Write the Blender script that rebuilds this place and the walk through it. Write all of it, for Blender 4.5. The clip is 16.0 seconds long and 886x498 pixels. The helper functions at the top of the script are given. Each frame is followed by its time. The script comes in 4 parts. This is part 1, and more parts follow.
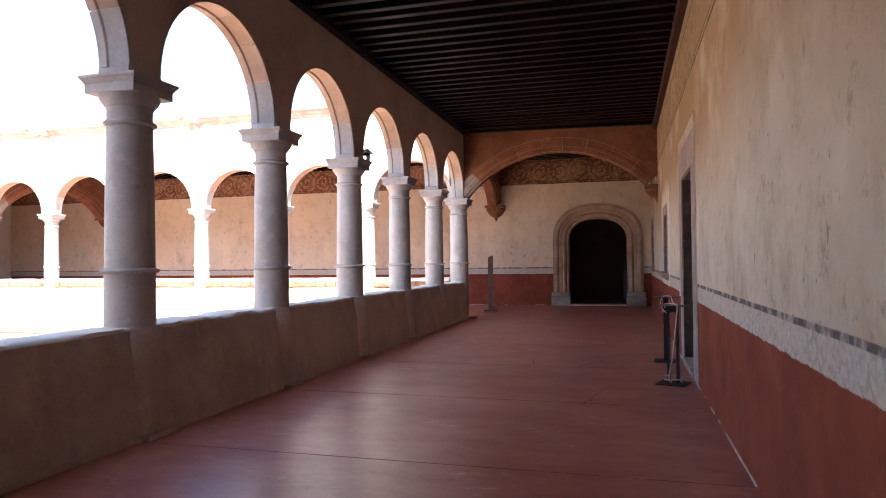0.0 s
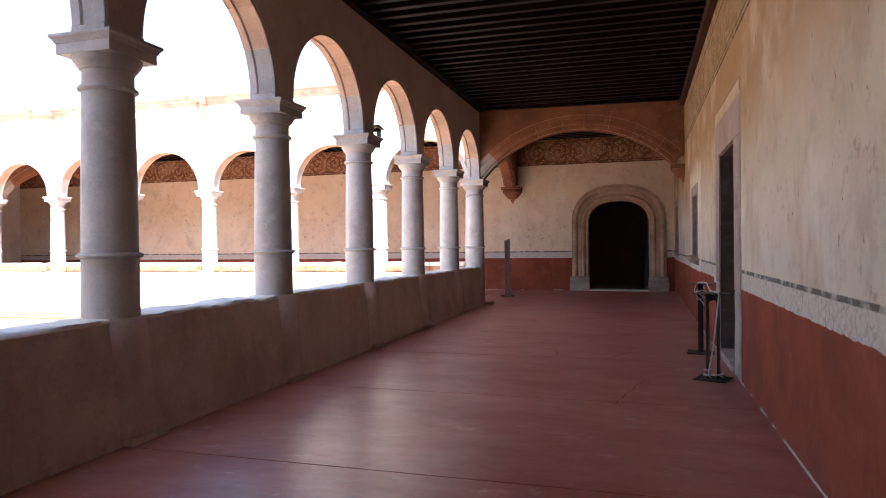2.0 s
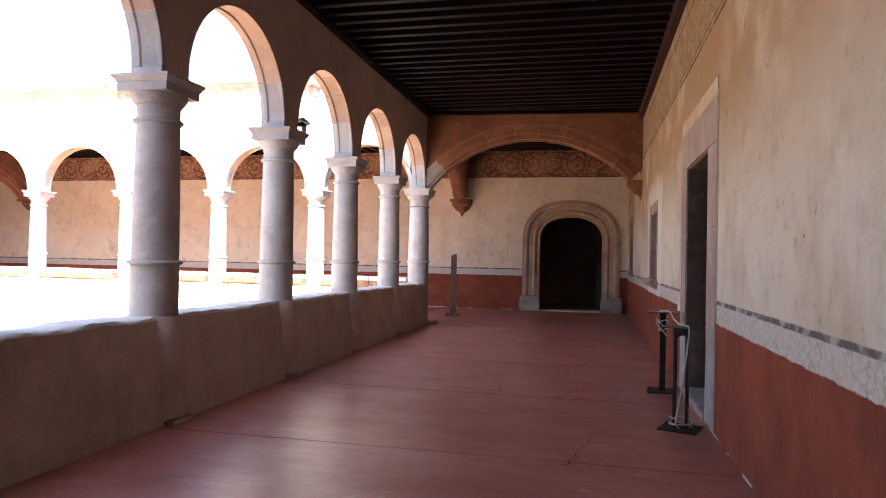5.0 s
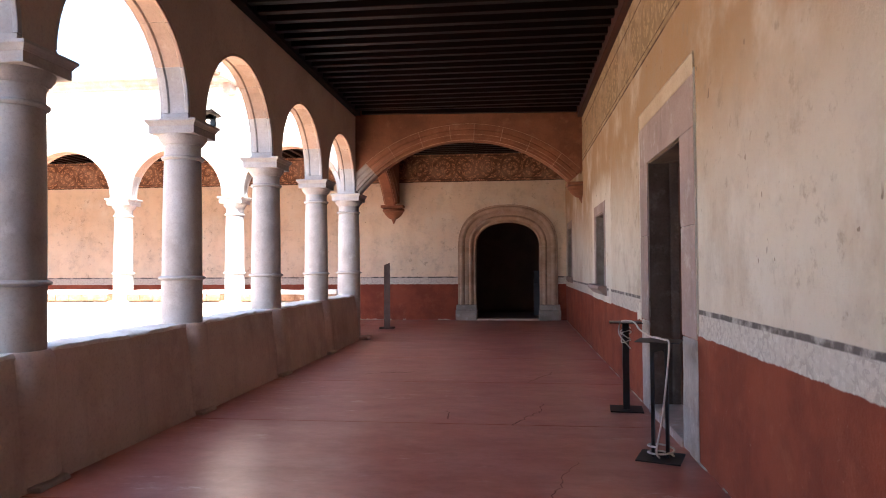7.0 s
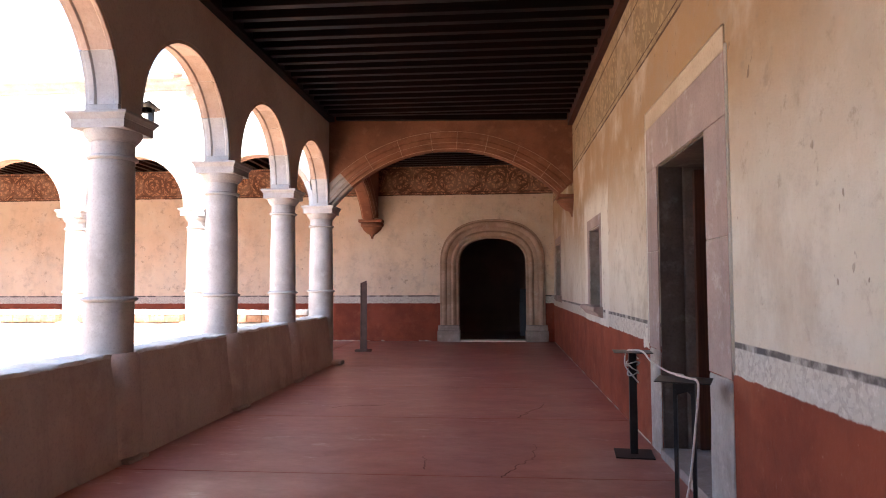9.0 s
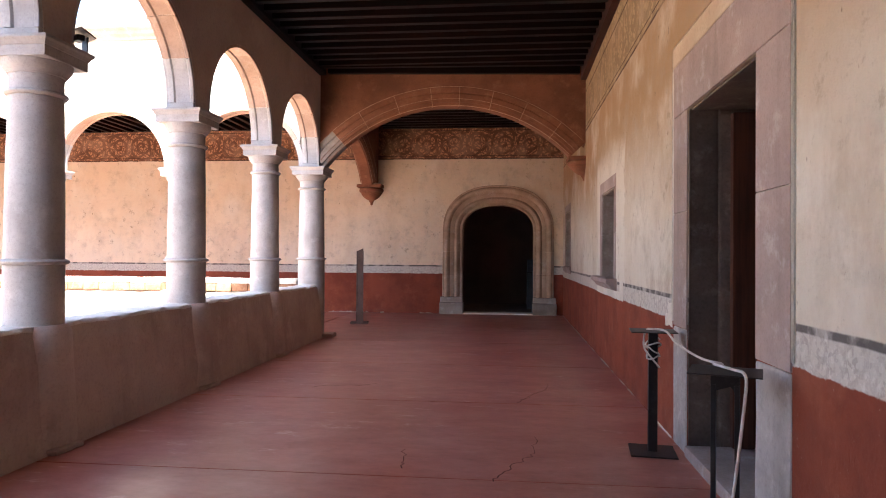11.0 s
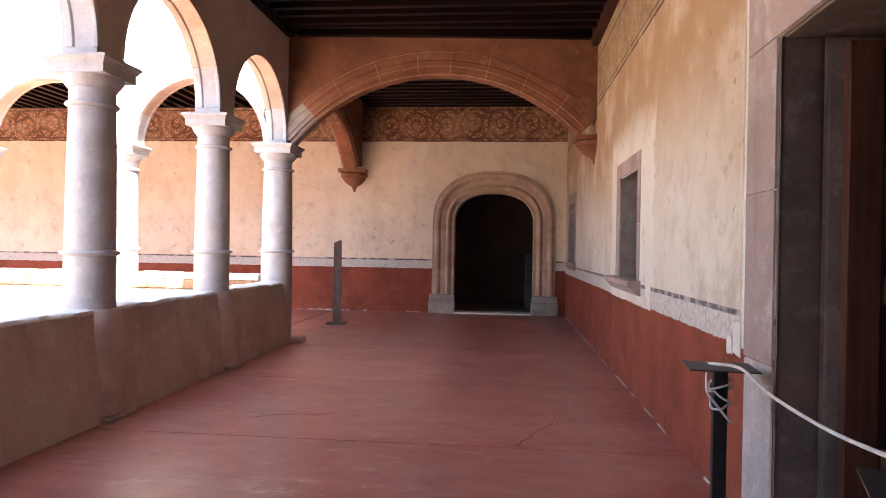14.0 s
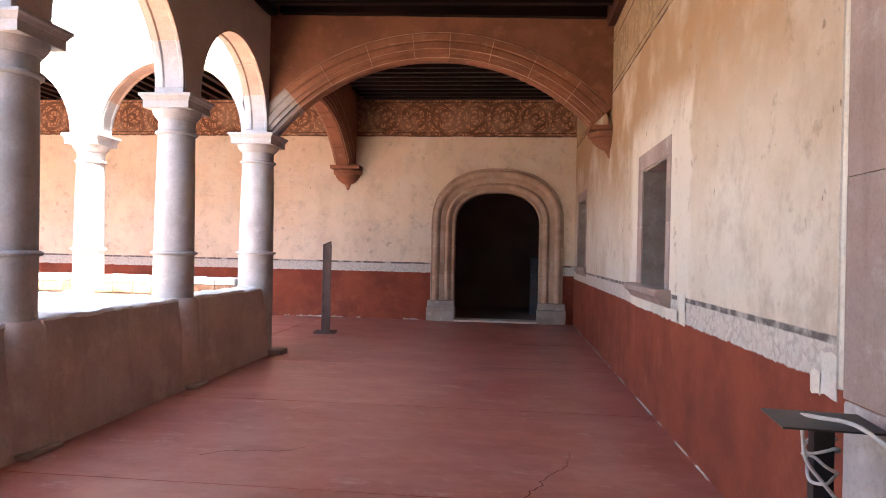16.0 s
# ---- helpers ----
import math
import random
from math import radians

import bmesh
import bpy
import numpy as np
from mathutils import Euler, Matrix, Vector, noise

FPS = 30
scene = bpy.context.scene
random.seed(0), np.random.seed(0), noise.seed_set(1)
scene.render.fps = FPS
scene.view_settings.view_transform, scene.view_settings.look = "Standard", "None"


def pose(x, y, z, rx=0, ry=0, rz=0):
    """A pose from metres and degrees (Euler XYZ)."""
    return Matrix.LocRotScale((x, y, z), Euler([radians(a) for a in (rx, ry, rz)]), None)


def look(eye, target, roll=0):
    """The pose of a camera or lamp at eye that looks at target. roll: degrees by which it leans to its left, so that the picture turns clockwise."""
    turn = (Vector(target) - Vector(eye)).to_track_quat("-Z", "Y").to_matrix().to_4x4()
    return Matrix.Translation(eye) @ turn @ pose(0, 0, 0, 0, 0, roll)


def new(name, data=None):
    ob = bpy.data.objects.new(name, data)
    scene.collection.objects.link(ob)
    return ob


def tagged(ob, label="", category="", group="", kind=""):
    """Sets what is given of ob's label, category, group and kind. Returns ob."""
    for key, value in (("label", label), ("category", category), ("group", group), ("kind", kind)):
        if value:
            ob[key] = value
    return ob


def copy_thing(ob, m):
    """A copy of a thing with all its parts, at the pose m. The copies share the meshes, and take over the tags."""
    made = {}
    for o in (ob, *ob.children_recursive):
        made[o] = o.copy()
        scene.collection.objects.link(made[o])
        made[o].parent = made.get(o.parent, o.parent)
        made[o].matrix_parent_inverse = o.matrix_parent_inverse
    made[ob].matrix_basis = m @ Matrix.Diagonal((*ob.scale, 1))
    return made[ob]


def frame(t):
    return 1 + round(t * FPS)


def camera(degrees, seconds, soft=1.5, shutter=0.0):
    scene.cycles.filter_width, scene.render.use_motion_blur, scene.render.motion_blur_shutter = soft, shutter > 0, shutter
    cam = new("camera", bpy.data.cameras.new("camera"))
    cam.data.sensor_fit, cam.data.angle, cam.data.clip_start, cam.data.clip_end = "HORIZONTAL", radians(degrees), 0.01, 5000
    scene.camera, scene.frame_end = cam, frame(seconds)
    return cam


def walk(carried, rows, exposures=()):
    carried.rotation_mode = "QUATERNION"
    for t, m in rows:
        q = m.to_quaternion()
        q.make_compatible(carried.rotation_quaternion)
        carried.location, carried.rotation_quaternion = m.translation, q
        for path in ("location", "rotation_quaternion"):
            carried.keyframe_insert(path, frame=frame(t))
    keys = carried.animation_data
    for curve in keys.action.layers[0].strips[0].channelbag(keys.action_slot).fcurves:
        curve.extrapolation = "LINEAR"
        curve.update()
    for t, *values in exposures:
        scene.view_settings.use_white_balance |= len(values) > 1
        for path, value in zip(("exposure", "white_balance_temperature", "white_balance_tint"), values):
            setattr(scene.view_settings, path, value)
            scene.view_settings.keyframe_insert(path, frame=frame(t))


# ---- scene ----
cam = camera(67.9, 16.0, soft=1.0)
PATH = [
    (0, (0.392, -0.017, 1.489), (-0.141, 1.911, 1.527), -0.6),
    (0.5, (0.229, 0.126, 1.488), (-0.213, 2.076, 1.532), -1.4),
    (1, (0.176, 0.294, 1.476), (-0.293, 2.238, 1.489), -0.5),
    (1.5, (0.183, 0.512, 1.486), (-0.317, 2.448, 1.533), 0.2),
    (2, (0.175, 0.63, 1.486), (-0.398, 2.546, 1.475), -0.6),
    (2.5, (0.154, 0.808, 1.494), (-0.384, 2.735, 1.494), 0.7),
    (3, (0.128, 1.007, 1.504), (-0.281, 2.964, 1.547), 0.6),
    (3.5, (0.123, 1.224, 1.502), (-0.325, 3.172, 1.561), 0.3),
    (4, (0.124, 1.457, 1.516), (-0.33, 3.404, 1.566), 0.9),
    (6.3, (-0.044, 2.52, 1.528), (-0.405, 4.487, 1.543), 0.8),
    (6.5, (-0.076, 2.625, 1.523), (-0.41, 4.597, 1.573), 0.7),
    (7, (-0.2, 2.851, 1.534), (-0.423, 4.838, 1.59), -0.3),
    (7.5, (-0.225, 3.109, 1.517), (-0.427, 5.099, 1.552), -0.2),
    (8, (-0.23, 3.372, 1.529), (-0.436, 5.36, 1.604), 0.5),
    (8.5, (-0.232, 3.622, 1.521), (-0.414, 5.613, 1.589), 0.4),
    (9, (-0.251, 3.891, 1.558), (-0.424, 5.881, 1.666), -0.2),
    (9.5, (-0.212, 4.176, 1.543), (-0.392, 6.167, 1.623), -0.0),
    (10, (-0.157, 4.439, 1.547), (-0.344, 6.43, 1.579), 0.1),
    (10.2, (-0.146, 4.544, 1.518), (-0.34, 6.534, 1.54), 0.1),
    (12.3, (-0.166, 5.589, 1.498), (-0.363, 7.579, 1.521), 0.8),
    (12.5, (-0.182, 5.75, 1.501), (-0.349, 7.742, 1.554), 0.7),
    (13, (-0.196, 6.009, 1.524), (-0.32, 8.005, 1.546), 0.2),
    (13.5, (-0.181, 6.327, 1.506), (-0.347, 8.32, 1.54), 0.3),
    (14, (-0.168, 6.561, 1.532), (-0.36, 8.552, 1.529), 1.0),
    (14.5, (-0.208, 6.838, 1.54), (-0.398, 8.827, 1.637), -0.0),
    (15, (-0.229, 7.082, 1.54), (-0.396, 9.075, 1.569), 0.2),
    (15.5, (-0.211, 7.371, 1.537), (-0.454, 9.356, 1.581), 0.4),
    (16, (-0.185, 7.611, 1.52), (-0.387, 9.601, 1.527), 1.3),
]
EXPOSURES = [(t, e, 5950, 10) for t, e in ((0.0, 2.45), (4.0, 2.55), (7.0, 2.8), (10.0, 2.88), (12.5, 3.12), (14.0, 3.32), (14.5, 3.3), (16.0, 3.35))]
walk(cam, [(t, look(eye, target, roll)) for t, eye, target, roll in PATH], EXPOSURES)

# ---- world, sun, exposure ----
world = bpy.data.worlds.new("sky")
scene.world = world
world.use_nodes = True
wn = world.node_tree
sky = wn.nodes.new("ShaderNodeTexSky")
sky.sky_type = "NISHITA"
sky.sun_disc = False
SUN_ELEV, SUN_AZ = radians(54), radians(157)
sky.sun_elevation, sky.sun_rotation = SUN_ELEV, SUN_AZ
sky.dust_density = 3.0
wn.nodes["Background"].inputs["Strength"].default_value = 0.15
wn.links.new(sky.outputs[0], wn.nodes["Background"].inputs["Color"])
sun_data = bpy.data.lights.new("sun", "SUN")
sun_data.energy, sun_data.angle, sun_data.color = 5.0, radians(0.5), (1.0, 0.95, 0.87)
sun = new("sun", sun_data)
sun_dir = Vector((math.sin(SUN_AZ) * math.cos(SUN_ELEV), math.cos(SUN_AZ) * math.cos(SUN_ELEV), math.sin(SUN_ELEV)))
sun.matrix_world = look(Vector((-10, 5, 8)) + sun_dir * 20, (-10, 5, 8))


# ---- materials ----
class Nodes:
    """A short way to write shader nodes."""

    def __init__(self, name):
        self.mat = bpy.data.materials.new(name)
        self.mat.use_nodes = True
        self.t = self.mat.node_tree
        self.bsdf = self.t.nodes["Principled BSDF"]
        self.pos = self.add("ShaderNodeNewGeometry").outputs["Position"]

    def add(self, kind):
        return self.t.nodes.new(kind)

    def put(self, socket, value):
        if isinstance(value, bpy.types.NodeSocket):
            self.t.links.new(value, socket)
        elif isinstance(value, (tuple, list)):
            socket.default_value = (*value, 1.0) if len(value) == 3 and socket.type == "RGBA" else value
        else:
            socket.default_value = value

    def m(self, op, a, b=0.0, c=0.0):
        n = self.add("ShaderNodeMath")
        n.operation = op
        for s, v in zip(n.inputs, (a, b, c)):
            self.put(s, v)
        return n.outputs[0]

    def mix(self, fac, a, b):
        n = self.add("ShaderNodeMix")
        n.data_type = "RGBA"
        self.put(n.inputs["Factor"], fac)
        self.put(n.inputs[6], a)
        self.put(n.inputs[7], b)
        return n.outputs[2]

    def noise(self, scale, detail=4.0, rough=0.55, vec=None, stretch=None):
        n = self.add("ShaderNodeTexNoise")
        v = self.pos if vec is None else vec
        if stretch:
            k = self.add("ShaderNodeVectorMath")
            k.operation = "MULTIPLY"
            self.put(k.inputs[0], v)
            k.inputs[1].default_value = stretch
            v = k.outputs[0]
        self.put(n.inputs["Vector"], v)
        n.inputs["Scale"].default_value, n.inputs["Detail"].default_value = scale, detail
        n.inputs["Roughness"].default_value = rough
        return n.outputs["Fac"]

    def step(self, v, a, b):
        n = self.add("ShaderNodeMapRange")
        n.interpolation_type = "SMOOTHSTEP"
        self.put(n.inputs["Value"], v)
        self.put(n.inputs["From Min"], a)
        self.put(n.inputs["From Max"], b)
        return n.outputs["Result"]

    def xyz(self):
        n = self.add("ShaderNodeSeparateXYZ")
        self.put(n.inputs[0], self.pos)
        return n.outputs

    def done(self, color, rough=0.85, bump=None, strength=0.3, dist=0.01, metal=0.0, spec=0.5):
        self.put(self.bsdf.inputs["Base Color"], color)
        self.put(self.bsdf.inputs["Roughness"], rough)
        self.put(self.bsdf.inputs["Metallic"], metal)
        self.put(self.bsdf.inputs["Specular IOR Level"], spec)
        if bump is not None:
            b = self.add("ShaderNodeBump")
            b.inputs["Strength"].default_value, b.inputs["Distance"].default_value = strength, dist
            self.put(b.inputs["Height"], bump)
            self.t.links.new(b.outputs[0], self.bsdf.inputs["Normal"])
        return self.mat


def mottled(name, base, dark, light=None, scale=1.5, fine=40.0, rough=0.85, strength=0.3, dist=0.01, vary=0.0, metal=0.0, spec=0.4, streak=0.0):
    """A two-scale mottled surface: large stains, fine grain, and a shift from piece to piece."""
    n = Nodes(name)
    big, small = n.noise(scale, 6, 0.62), n.noise(fine, 4, 0.7)
    col = n.mix(n.step(big, 0.35, 0.7), base, dark)
    if light:
        col = n.mix(n.m("MULTIPLY", n.step(n.noise(scale * 2.7, 5, 0.65), 0.52, 0.72), 0.7), col, light)
    col = n.mix(n.m("MULTIPLY", n.step(small, 0.45, 0.75), 0.3), col, tuple(c * 0.55 for c in dark))
    if streak:
        run = n.noise(5.0, 5, 0.6, stretch=(1.0, 1.0, 0.12))
        col = n.mix(n.m("MULTIPLY", n.step(run, 0.52, 0.68), streak), col, tuple(c * 0.5 for c in dark))
        col = n.mix(n.m("MULTIPLY", n.step(n.noise(4.0, 5, 0.6, stretch=(1.3, 1.3, 0.1)), 0.58, 0.70), streak * 0.8), col, tuple(min(1.0, c * 1.35) for c in base))
    if vary:
        r = n.add("ShaderNodeObjectInfo").outputs["Random"]
        hsv = n.add("ShaderNodeHueSaturation")
        n.put(hsv.inputs["Value"], n.m("MULTIPLY_ADD", r, vary, 1 - vary / 2))
        n.put(hsv.inputs["Color"], col)
        col = hsv.outputs[0]
    return n.done(col, n.m("MULTIPLY_ADD", small, 0.2, rough - 0.1), n.m("ADD", big, n.m("MULTIPLY", small, 0.35)), strength, dist, metal, spec)


def scrolls(n, u, v, w, turns, jitter=0.03):
    """Painted arabesque: a row of spirals of pitch w, alternately turned, with leafy offshoots."""
    wob = n.m("MULTIPLY_ADD", n.noise(9.0, 3), jitter * 2, -jitter)
    u2 = n.m("ADD", u, wob)
    v2 = n.m("ADD", v, n.m("MULTIPLY_ADD", n.noise(7.0, 3), -jitter * 2, jitter))
    cell = n.m("DIVIDE", u2, w)
    cu = n.m("MULTIPLY", n.m("SUBTRACT", n.m("FRACT", cell), 0.5), w)
    sign = n.m("SUBTRACT", n.m("MULTIPLY", n.m("MODULO", n.m("ABSOLUTE", n.m("FLOOR", cell)), 2.0), 2.0), 1.0)
    r = n.m("SQRT", n.m("ADD", n.m("MULTIPLY", cu, cu), n.m("MULTIPLY", v2, v2)))
    ang = n.m("MULTIPLY", n.m("ARCTAN2", v2, cu), sign)
    sp = n.m("SINE", n.m("ADD", ang, n.m("MULTIPLY", r, turns)))
    leaf = n.m("SINE", n.m("ADD", n.m("MULTIPLY", ang, 5.0), n.m("MULTIPLY", r, turns * -0.7)))
    return n.m("MAXIMUM", n.step(sp, 0.1, 0.5), n.m("MULTIPLY", n.step(leaf, 0.45, 0.8), n.step(r, w * 0.18, w * 0.3)))


def wall_paint(name, axis, dado, band, frieze, strong):
    """Old limewash over plaster, a red dado, a pale scroll band with a dark line, and a painted frieze below the ceiling."""
    n = Nodes(name)
    x, y, z = n.xyz()
    u = y if axis == "y" else x
    n1, n2, n3 = n.noise(0.55, 8, 0.65), n.noise(2.6, 9, 0.72), n.noise(26, 6, 0.75)
    streak = n.noise(1.4, 6, 0.65, stretch=(1.0, 1.0, 0.55))
    # north base is lighter and warmer, carrying the bounced courtyard glow in its colour
    col = n.mix(n.step(n1, 0.35, 0.65), (0.71, 0.66, 0.56) if axis == "y" else (0.80, 0.69, 0.53), (0.60, 0.52, 0.40) if axis == "y" else (0.74, 0.60, 0.43))
    # ochre upper paint, deepened with height to stand for shade under the ceiling
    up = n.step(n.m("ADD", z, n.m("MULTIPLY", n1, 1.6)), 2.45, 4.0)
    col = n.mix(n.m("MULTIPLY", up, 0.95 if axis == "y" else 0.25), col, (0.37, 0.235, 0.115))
    col = n.mix(n.m("MULTIPLY", n.step(streak, 0.50, 0.72), 0.5 if axis == "y" else 0.25), col, (0.42, 0.30, 0.18))
    col = n.mix(n.m("MULTIPLY", n.step(n2, 0.48, 0.74), 0.55), col, (0.40, 0.33, 0.25))
    col = n.mix(n.m("MULTIPLY", n.step(n.noise(1.1, 5, 0.6), 0.44, 0.74), 0.6), col, (0.74, 0.70, 0.60))
    col = n.mix(n.m("MULTIPLY", n.step(n3, 0.58, 0.74), 0.5), col, (0.36, 0.29, 0.21))
    if axis == "y":
        wob = n.m("MULTIPLY_ADD", n.noise(1.3, 5, 0.6), 0.5, -0.25)
        yy = n.m("ADD", y, wob)
        patch = n.m("MULTIPLY", n.step(yy, 12.80, 12.90), n.m("SUBTRACT", 1.0, n.step(yy, 15.25, 15.5)))
        patch = n.m("MULTIPLY", patch, n.m("SUBTRACT", 1.0, n.step(n.m("ADD", z, wob), 2.7, 3.1)))
        col = n.mix(n.m("MULTIPLY", patch, 0.8), col, (0.74, 0.70, 0.61))
    blot = n.step(n.noise(5.0, 6, 0.7), 0.55, 0.68)
    col = n.mix(n.m("MULTIPLY", n.m("MULTIPLY", blot, n.step(n1, 0.40, 0.56)), 0.65), col, (0.31, 0.24, 0.165))
    stain = n.m("MULTIPLY", n.step(n.noise(2.2, 7, 0.72, stretch=(1.0, 1.0, 0.7)), 0.50, 0.66), n.step(n.noise(0.45, 2, 0.5), 0.42, 0.6))
    col = n.mix(n.m("MULTIPLY", stain, 0.45 if axis == "y" else 0.25), col, (0.36, 0.285, 0.20))
    pit = n.step(n.noise(13, 2, 0.5, stretch=(1.0, 1.0, 0.6)), 0.70, 0.735)
    pit = n.m("MULTIPLY", pit, n.step(n.noise(1.6, 3, 0.6), 0.46, 0.56))
    col = n.mix(n.m("MULTIPLY", pit, 0.75), col, (0.20, 0.14, 0.095))
    # frieze
    lo, hi = frieze
    mid, half = (lo + hi) / 2, (hi - lo) / 2
    sc = scrolls(n, u, n.m("SUBTRACT", z, mid), 0.66 if strong > 0.8 else 0.8, 36.0 if strong > 0.8 else 27.0)
    sc = n.m("MAXIMUM", n.m("MULTIPLY", sc, 0.85), n.m("MULTIPLY", scrolls(n, n.m("ADD", u, 0.31), n.m("SUBTRACT", n.m("MULTIPLY", n.m("FRACT", n.m("DIVIDE", z, 0.26)), 0.26), 0.13), 0.29, 75.0, 0.02), 0.75))
    worn = n.step(n.noise(1.9, 6, 0.65), 0.38, 0.58)
    ground, ink = ((0.42, 0.215, 0.115), (0.085, 0.034, 0.020)) if strong > 0.8 else ((0.42, 0.31, 0.17), (0.12, 0.085, 0.055))
    fcol = n.mix(n.m("MULTIPLY", n.m("MULTIPLY", sc, n.m("MULTIPLY_ADD", worn, 0.25, 0.75)), strong), ground, ink)
    fcol = n.mix(n.m("MULTIPLY", n.step(n2, 0.5, 0.75), 0.35), fcol, (0.40, 0.23, 0.12))
    inside = n.m("MULTIPLY", n.step(z, lo - 0.005, lo + 0.005), n.m("MULTIPLY_ADD", worn, 1 - strong * 0.9, strong * 0.9))
    col = n.mix(inside, col, fcol)
    for h, wd in ((lo, 0.018), (lo + 0.075, 0.010), (hi - 0.05, 0.014)):
        near = n.m("SUBTRACT", 1.0, n.step(n.m("ABSOLUTE", n.m("SUBTRACT", n.m("MULTIPLY_ADD", n2, 0.012, z), h + 0.006)), wd * 0.6, wd))
        col = n.mix(n.m("MULTIPLY", near, n.m("MULTIPLY_ADD", n.step(n2, 0.42, 0.5), 0.5, 0.4)), col, (0.07, 0.035, 0.022))
    # pale band with its dark line
    b0, b1 = band
    edge = n.m("MULTIPLY_ADD", n.noise(7, 5, 0.7), 0.05, -0.025)
    zb = n.m("ADD", z, edge)
    sb = scrolls(n, u, n.m("SUBTRACT", z, (b0 + b1) / 2), 0.16, 80.0, 0.035)
    bcol = n.mix(n.m("MULTIPLY", sb, n.m("MULTIPLY_ADD", n.step(n.noise(6.0, 7, 0.75), 0.4, 0.6), 0.36, 0.05)), (0.58, 0.545, 0.48), (0.25, 0.215, 0.18))
    bcol = n.mix(n.m("MULTIPLY", n.step(n3, 0.5, 0.66), 0.5), bcol, (0.78, 0.75, 0.69))
    in_b = n.m("SUBTRACT", 1.0, n.step(z, b1 - 0.003, b1 + 0.003))
    col = n.mix(in_b, col, bcol)
    line = n.m("SUBTRACT", 1.0, n.step(n.m("ABSOLUTE", n.m("SUBTRACT", n.m("MULTIPLY_ADD", n2, 0.02, z), b1 - 0.006)), 0.013, 0.024))
    col = n.mix(n.m("MULTIPLY", line, n.m("MULTIPLY_ADD", n.step(n.noise(5, 4), 0.4, 0.55), 0.6, 0.3)), col, (0.09, 0.075, 0.07))
    # red dado
    red = n.mix(n.step(n.noise(1.7, 6, 0.65), 0.35, 0.68), (0.27, 0.068, 0.036), (0.19, 0.046, 0.027))
    red = n.mix(n.m("MULTIPLY", n.step(n2, 0.52, 0.68), 0.45), red, (0.34, 0.115, 0.062))
    red = n.mix(n.m("MULTIPLY", n.step(n3, 0.62, 0.72), 0.4), red, (0.55, 0.36, 0.26))
    red = n.mix(n.m("MULTIPLY", n.step(streak, 0.56, 0.7), 0.35), red, (0.17, 0.05, 0.032))
    in_r = n.m("SUBTRACT", 1.0, n.step(zb, dado - 0.006, dado + 0.006))
    col = n.mix(in_r, col, red)
    bump = n.m("ADD", n.m("ADD", n.m("MULTIPLY", n1, 1.5), n.m("MULTIPLY", n2, 1.0)), n.m("MULTIPLY", n3, 0.22))
    bump = n.m("SUBTRACT", bump, n.m("MULTIPLY", pit, 0.25))
    return n.done(col, 0.88, bump, 0.55, 0.03, spec=0.25)


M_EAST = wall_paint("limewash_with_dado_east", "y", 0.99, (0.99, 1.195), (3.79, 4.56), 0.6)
M_NORTH = wall_paint("limewash_with_dado_north", "x", 1.045, (1.045, 1.262), (4.05, 4.84), 1.0)
M_STONE = mottled("pale_column_stone", (0.47, 0.46, 0.445), (0.37, 0.35, 0.33), (0.53, 0.525, 0.515), 2.6, 45, 0.85, 0.7, 0.008, 0.10, streak=0.15)
# arch stone coloured pinker to carry warm light bounced onto the soffits
M_ARCH = mottled("pink_arch_stone", (0.50, 0.37, 0.285), (0.40, 0.285, 0.215), (0.56, 0.46, 0.385), 2.0, 40, 0.85, 0.4, 0.008, 0.22)
M_TARCH = mottled("red_brown_arch_stone", (0.27, 0.115, 0.060), (0.185, 0.078, 0.042), (0.33, 0.165, 0.095), 1.8, 36, 0.85, 0.45, 0.010, 0.18)
M_SURR = mottled("door_surround_stone", (0.50, 0.36, 0.26), (0.36, 0.25, 0.17), (0.55, 0.45, 0.36), 2.2, 42, 0.85, 0.45, 0.008, 0.12)
M_PLINTH = mottled("worn_grey_plinth_stone", (0.40, 0.35, 0.30), (0.29, 0.24, 0.20), (0.48, 0.44, 0.40), 3.0, 40, 0.88, 0.7, 0.012, 0.1)
M_CORNICE = mottled("weathered_cornice_stone", (0.48, 0.36, 0.30), (0.34, 0.25, 0.20), (0.62, 0.52, 0.45), 2.0, 30, 0.9, 0.5, 0.01)
M_FRAME = mottled("pinkish_grey_frame_stone", (0.40, 0.31, 0.275), (0.31, 0.235, 0.205), (0.54, 0.49, 0.46), 1.7, 55, 0.85, 0.8, 0.010, 0.18, streak=0.25)
M_REVEAL_SHADE = mottled("dark_jamb_stone", (0.17, 0.125, 0.10), (0.10, 0.074, 0.06), (0.25, 0.205, 0.175), 2.5, 40, 0.85, 0.6, 0.01, 0.2)
# brown plaster with its base lifted paler to carry veiling haze
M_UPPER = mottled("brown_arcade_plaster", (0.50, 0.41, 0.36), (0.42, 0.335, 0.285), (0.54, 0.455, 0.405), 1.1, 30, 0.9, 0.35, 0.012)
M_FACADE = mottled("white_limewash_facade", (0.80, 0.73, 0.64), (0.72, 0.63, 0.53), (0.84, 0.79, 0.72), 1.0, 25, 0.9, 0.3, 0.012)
# parapet brown, likewise lightened to take in the haze on that side
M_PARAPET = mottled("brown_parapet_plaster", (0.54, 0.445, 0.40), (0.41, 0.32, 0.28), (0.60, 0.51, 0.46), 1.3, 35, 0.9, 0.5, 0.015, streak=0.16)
M_COPING = mottled("rough_lime_coping", (0.72, 0.69, 0.64), (0.56, 0.50, 0.43), (0.80, 0.78, 0.75), 3.0, 28, 0.9, 0.7, 0.012)
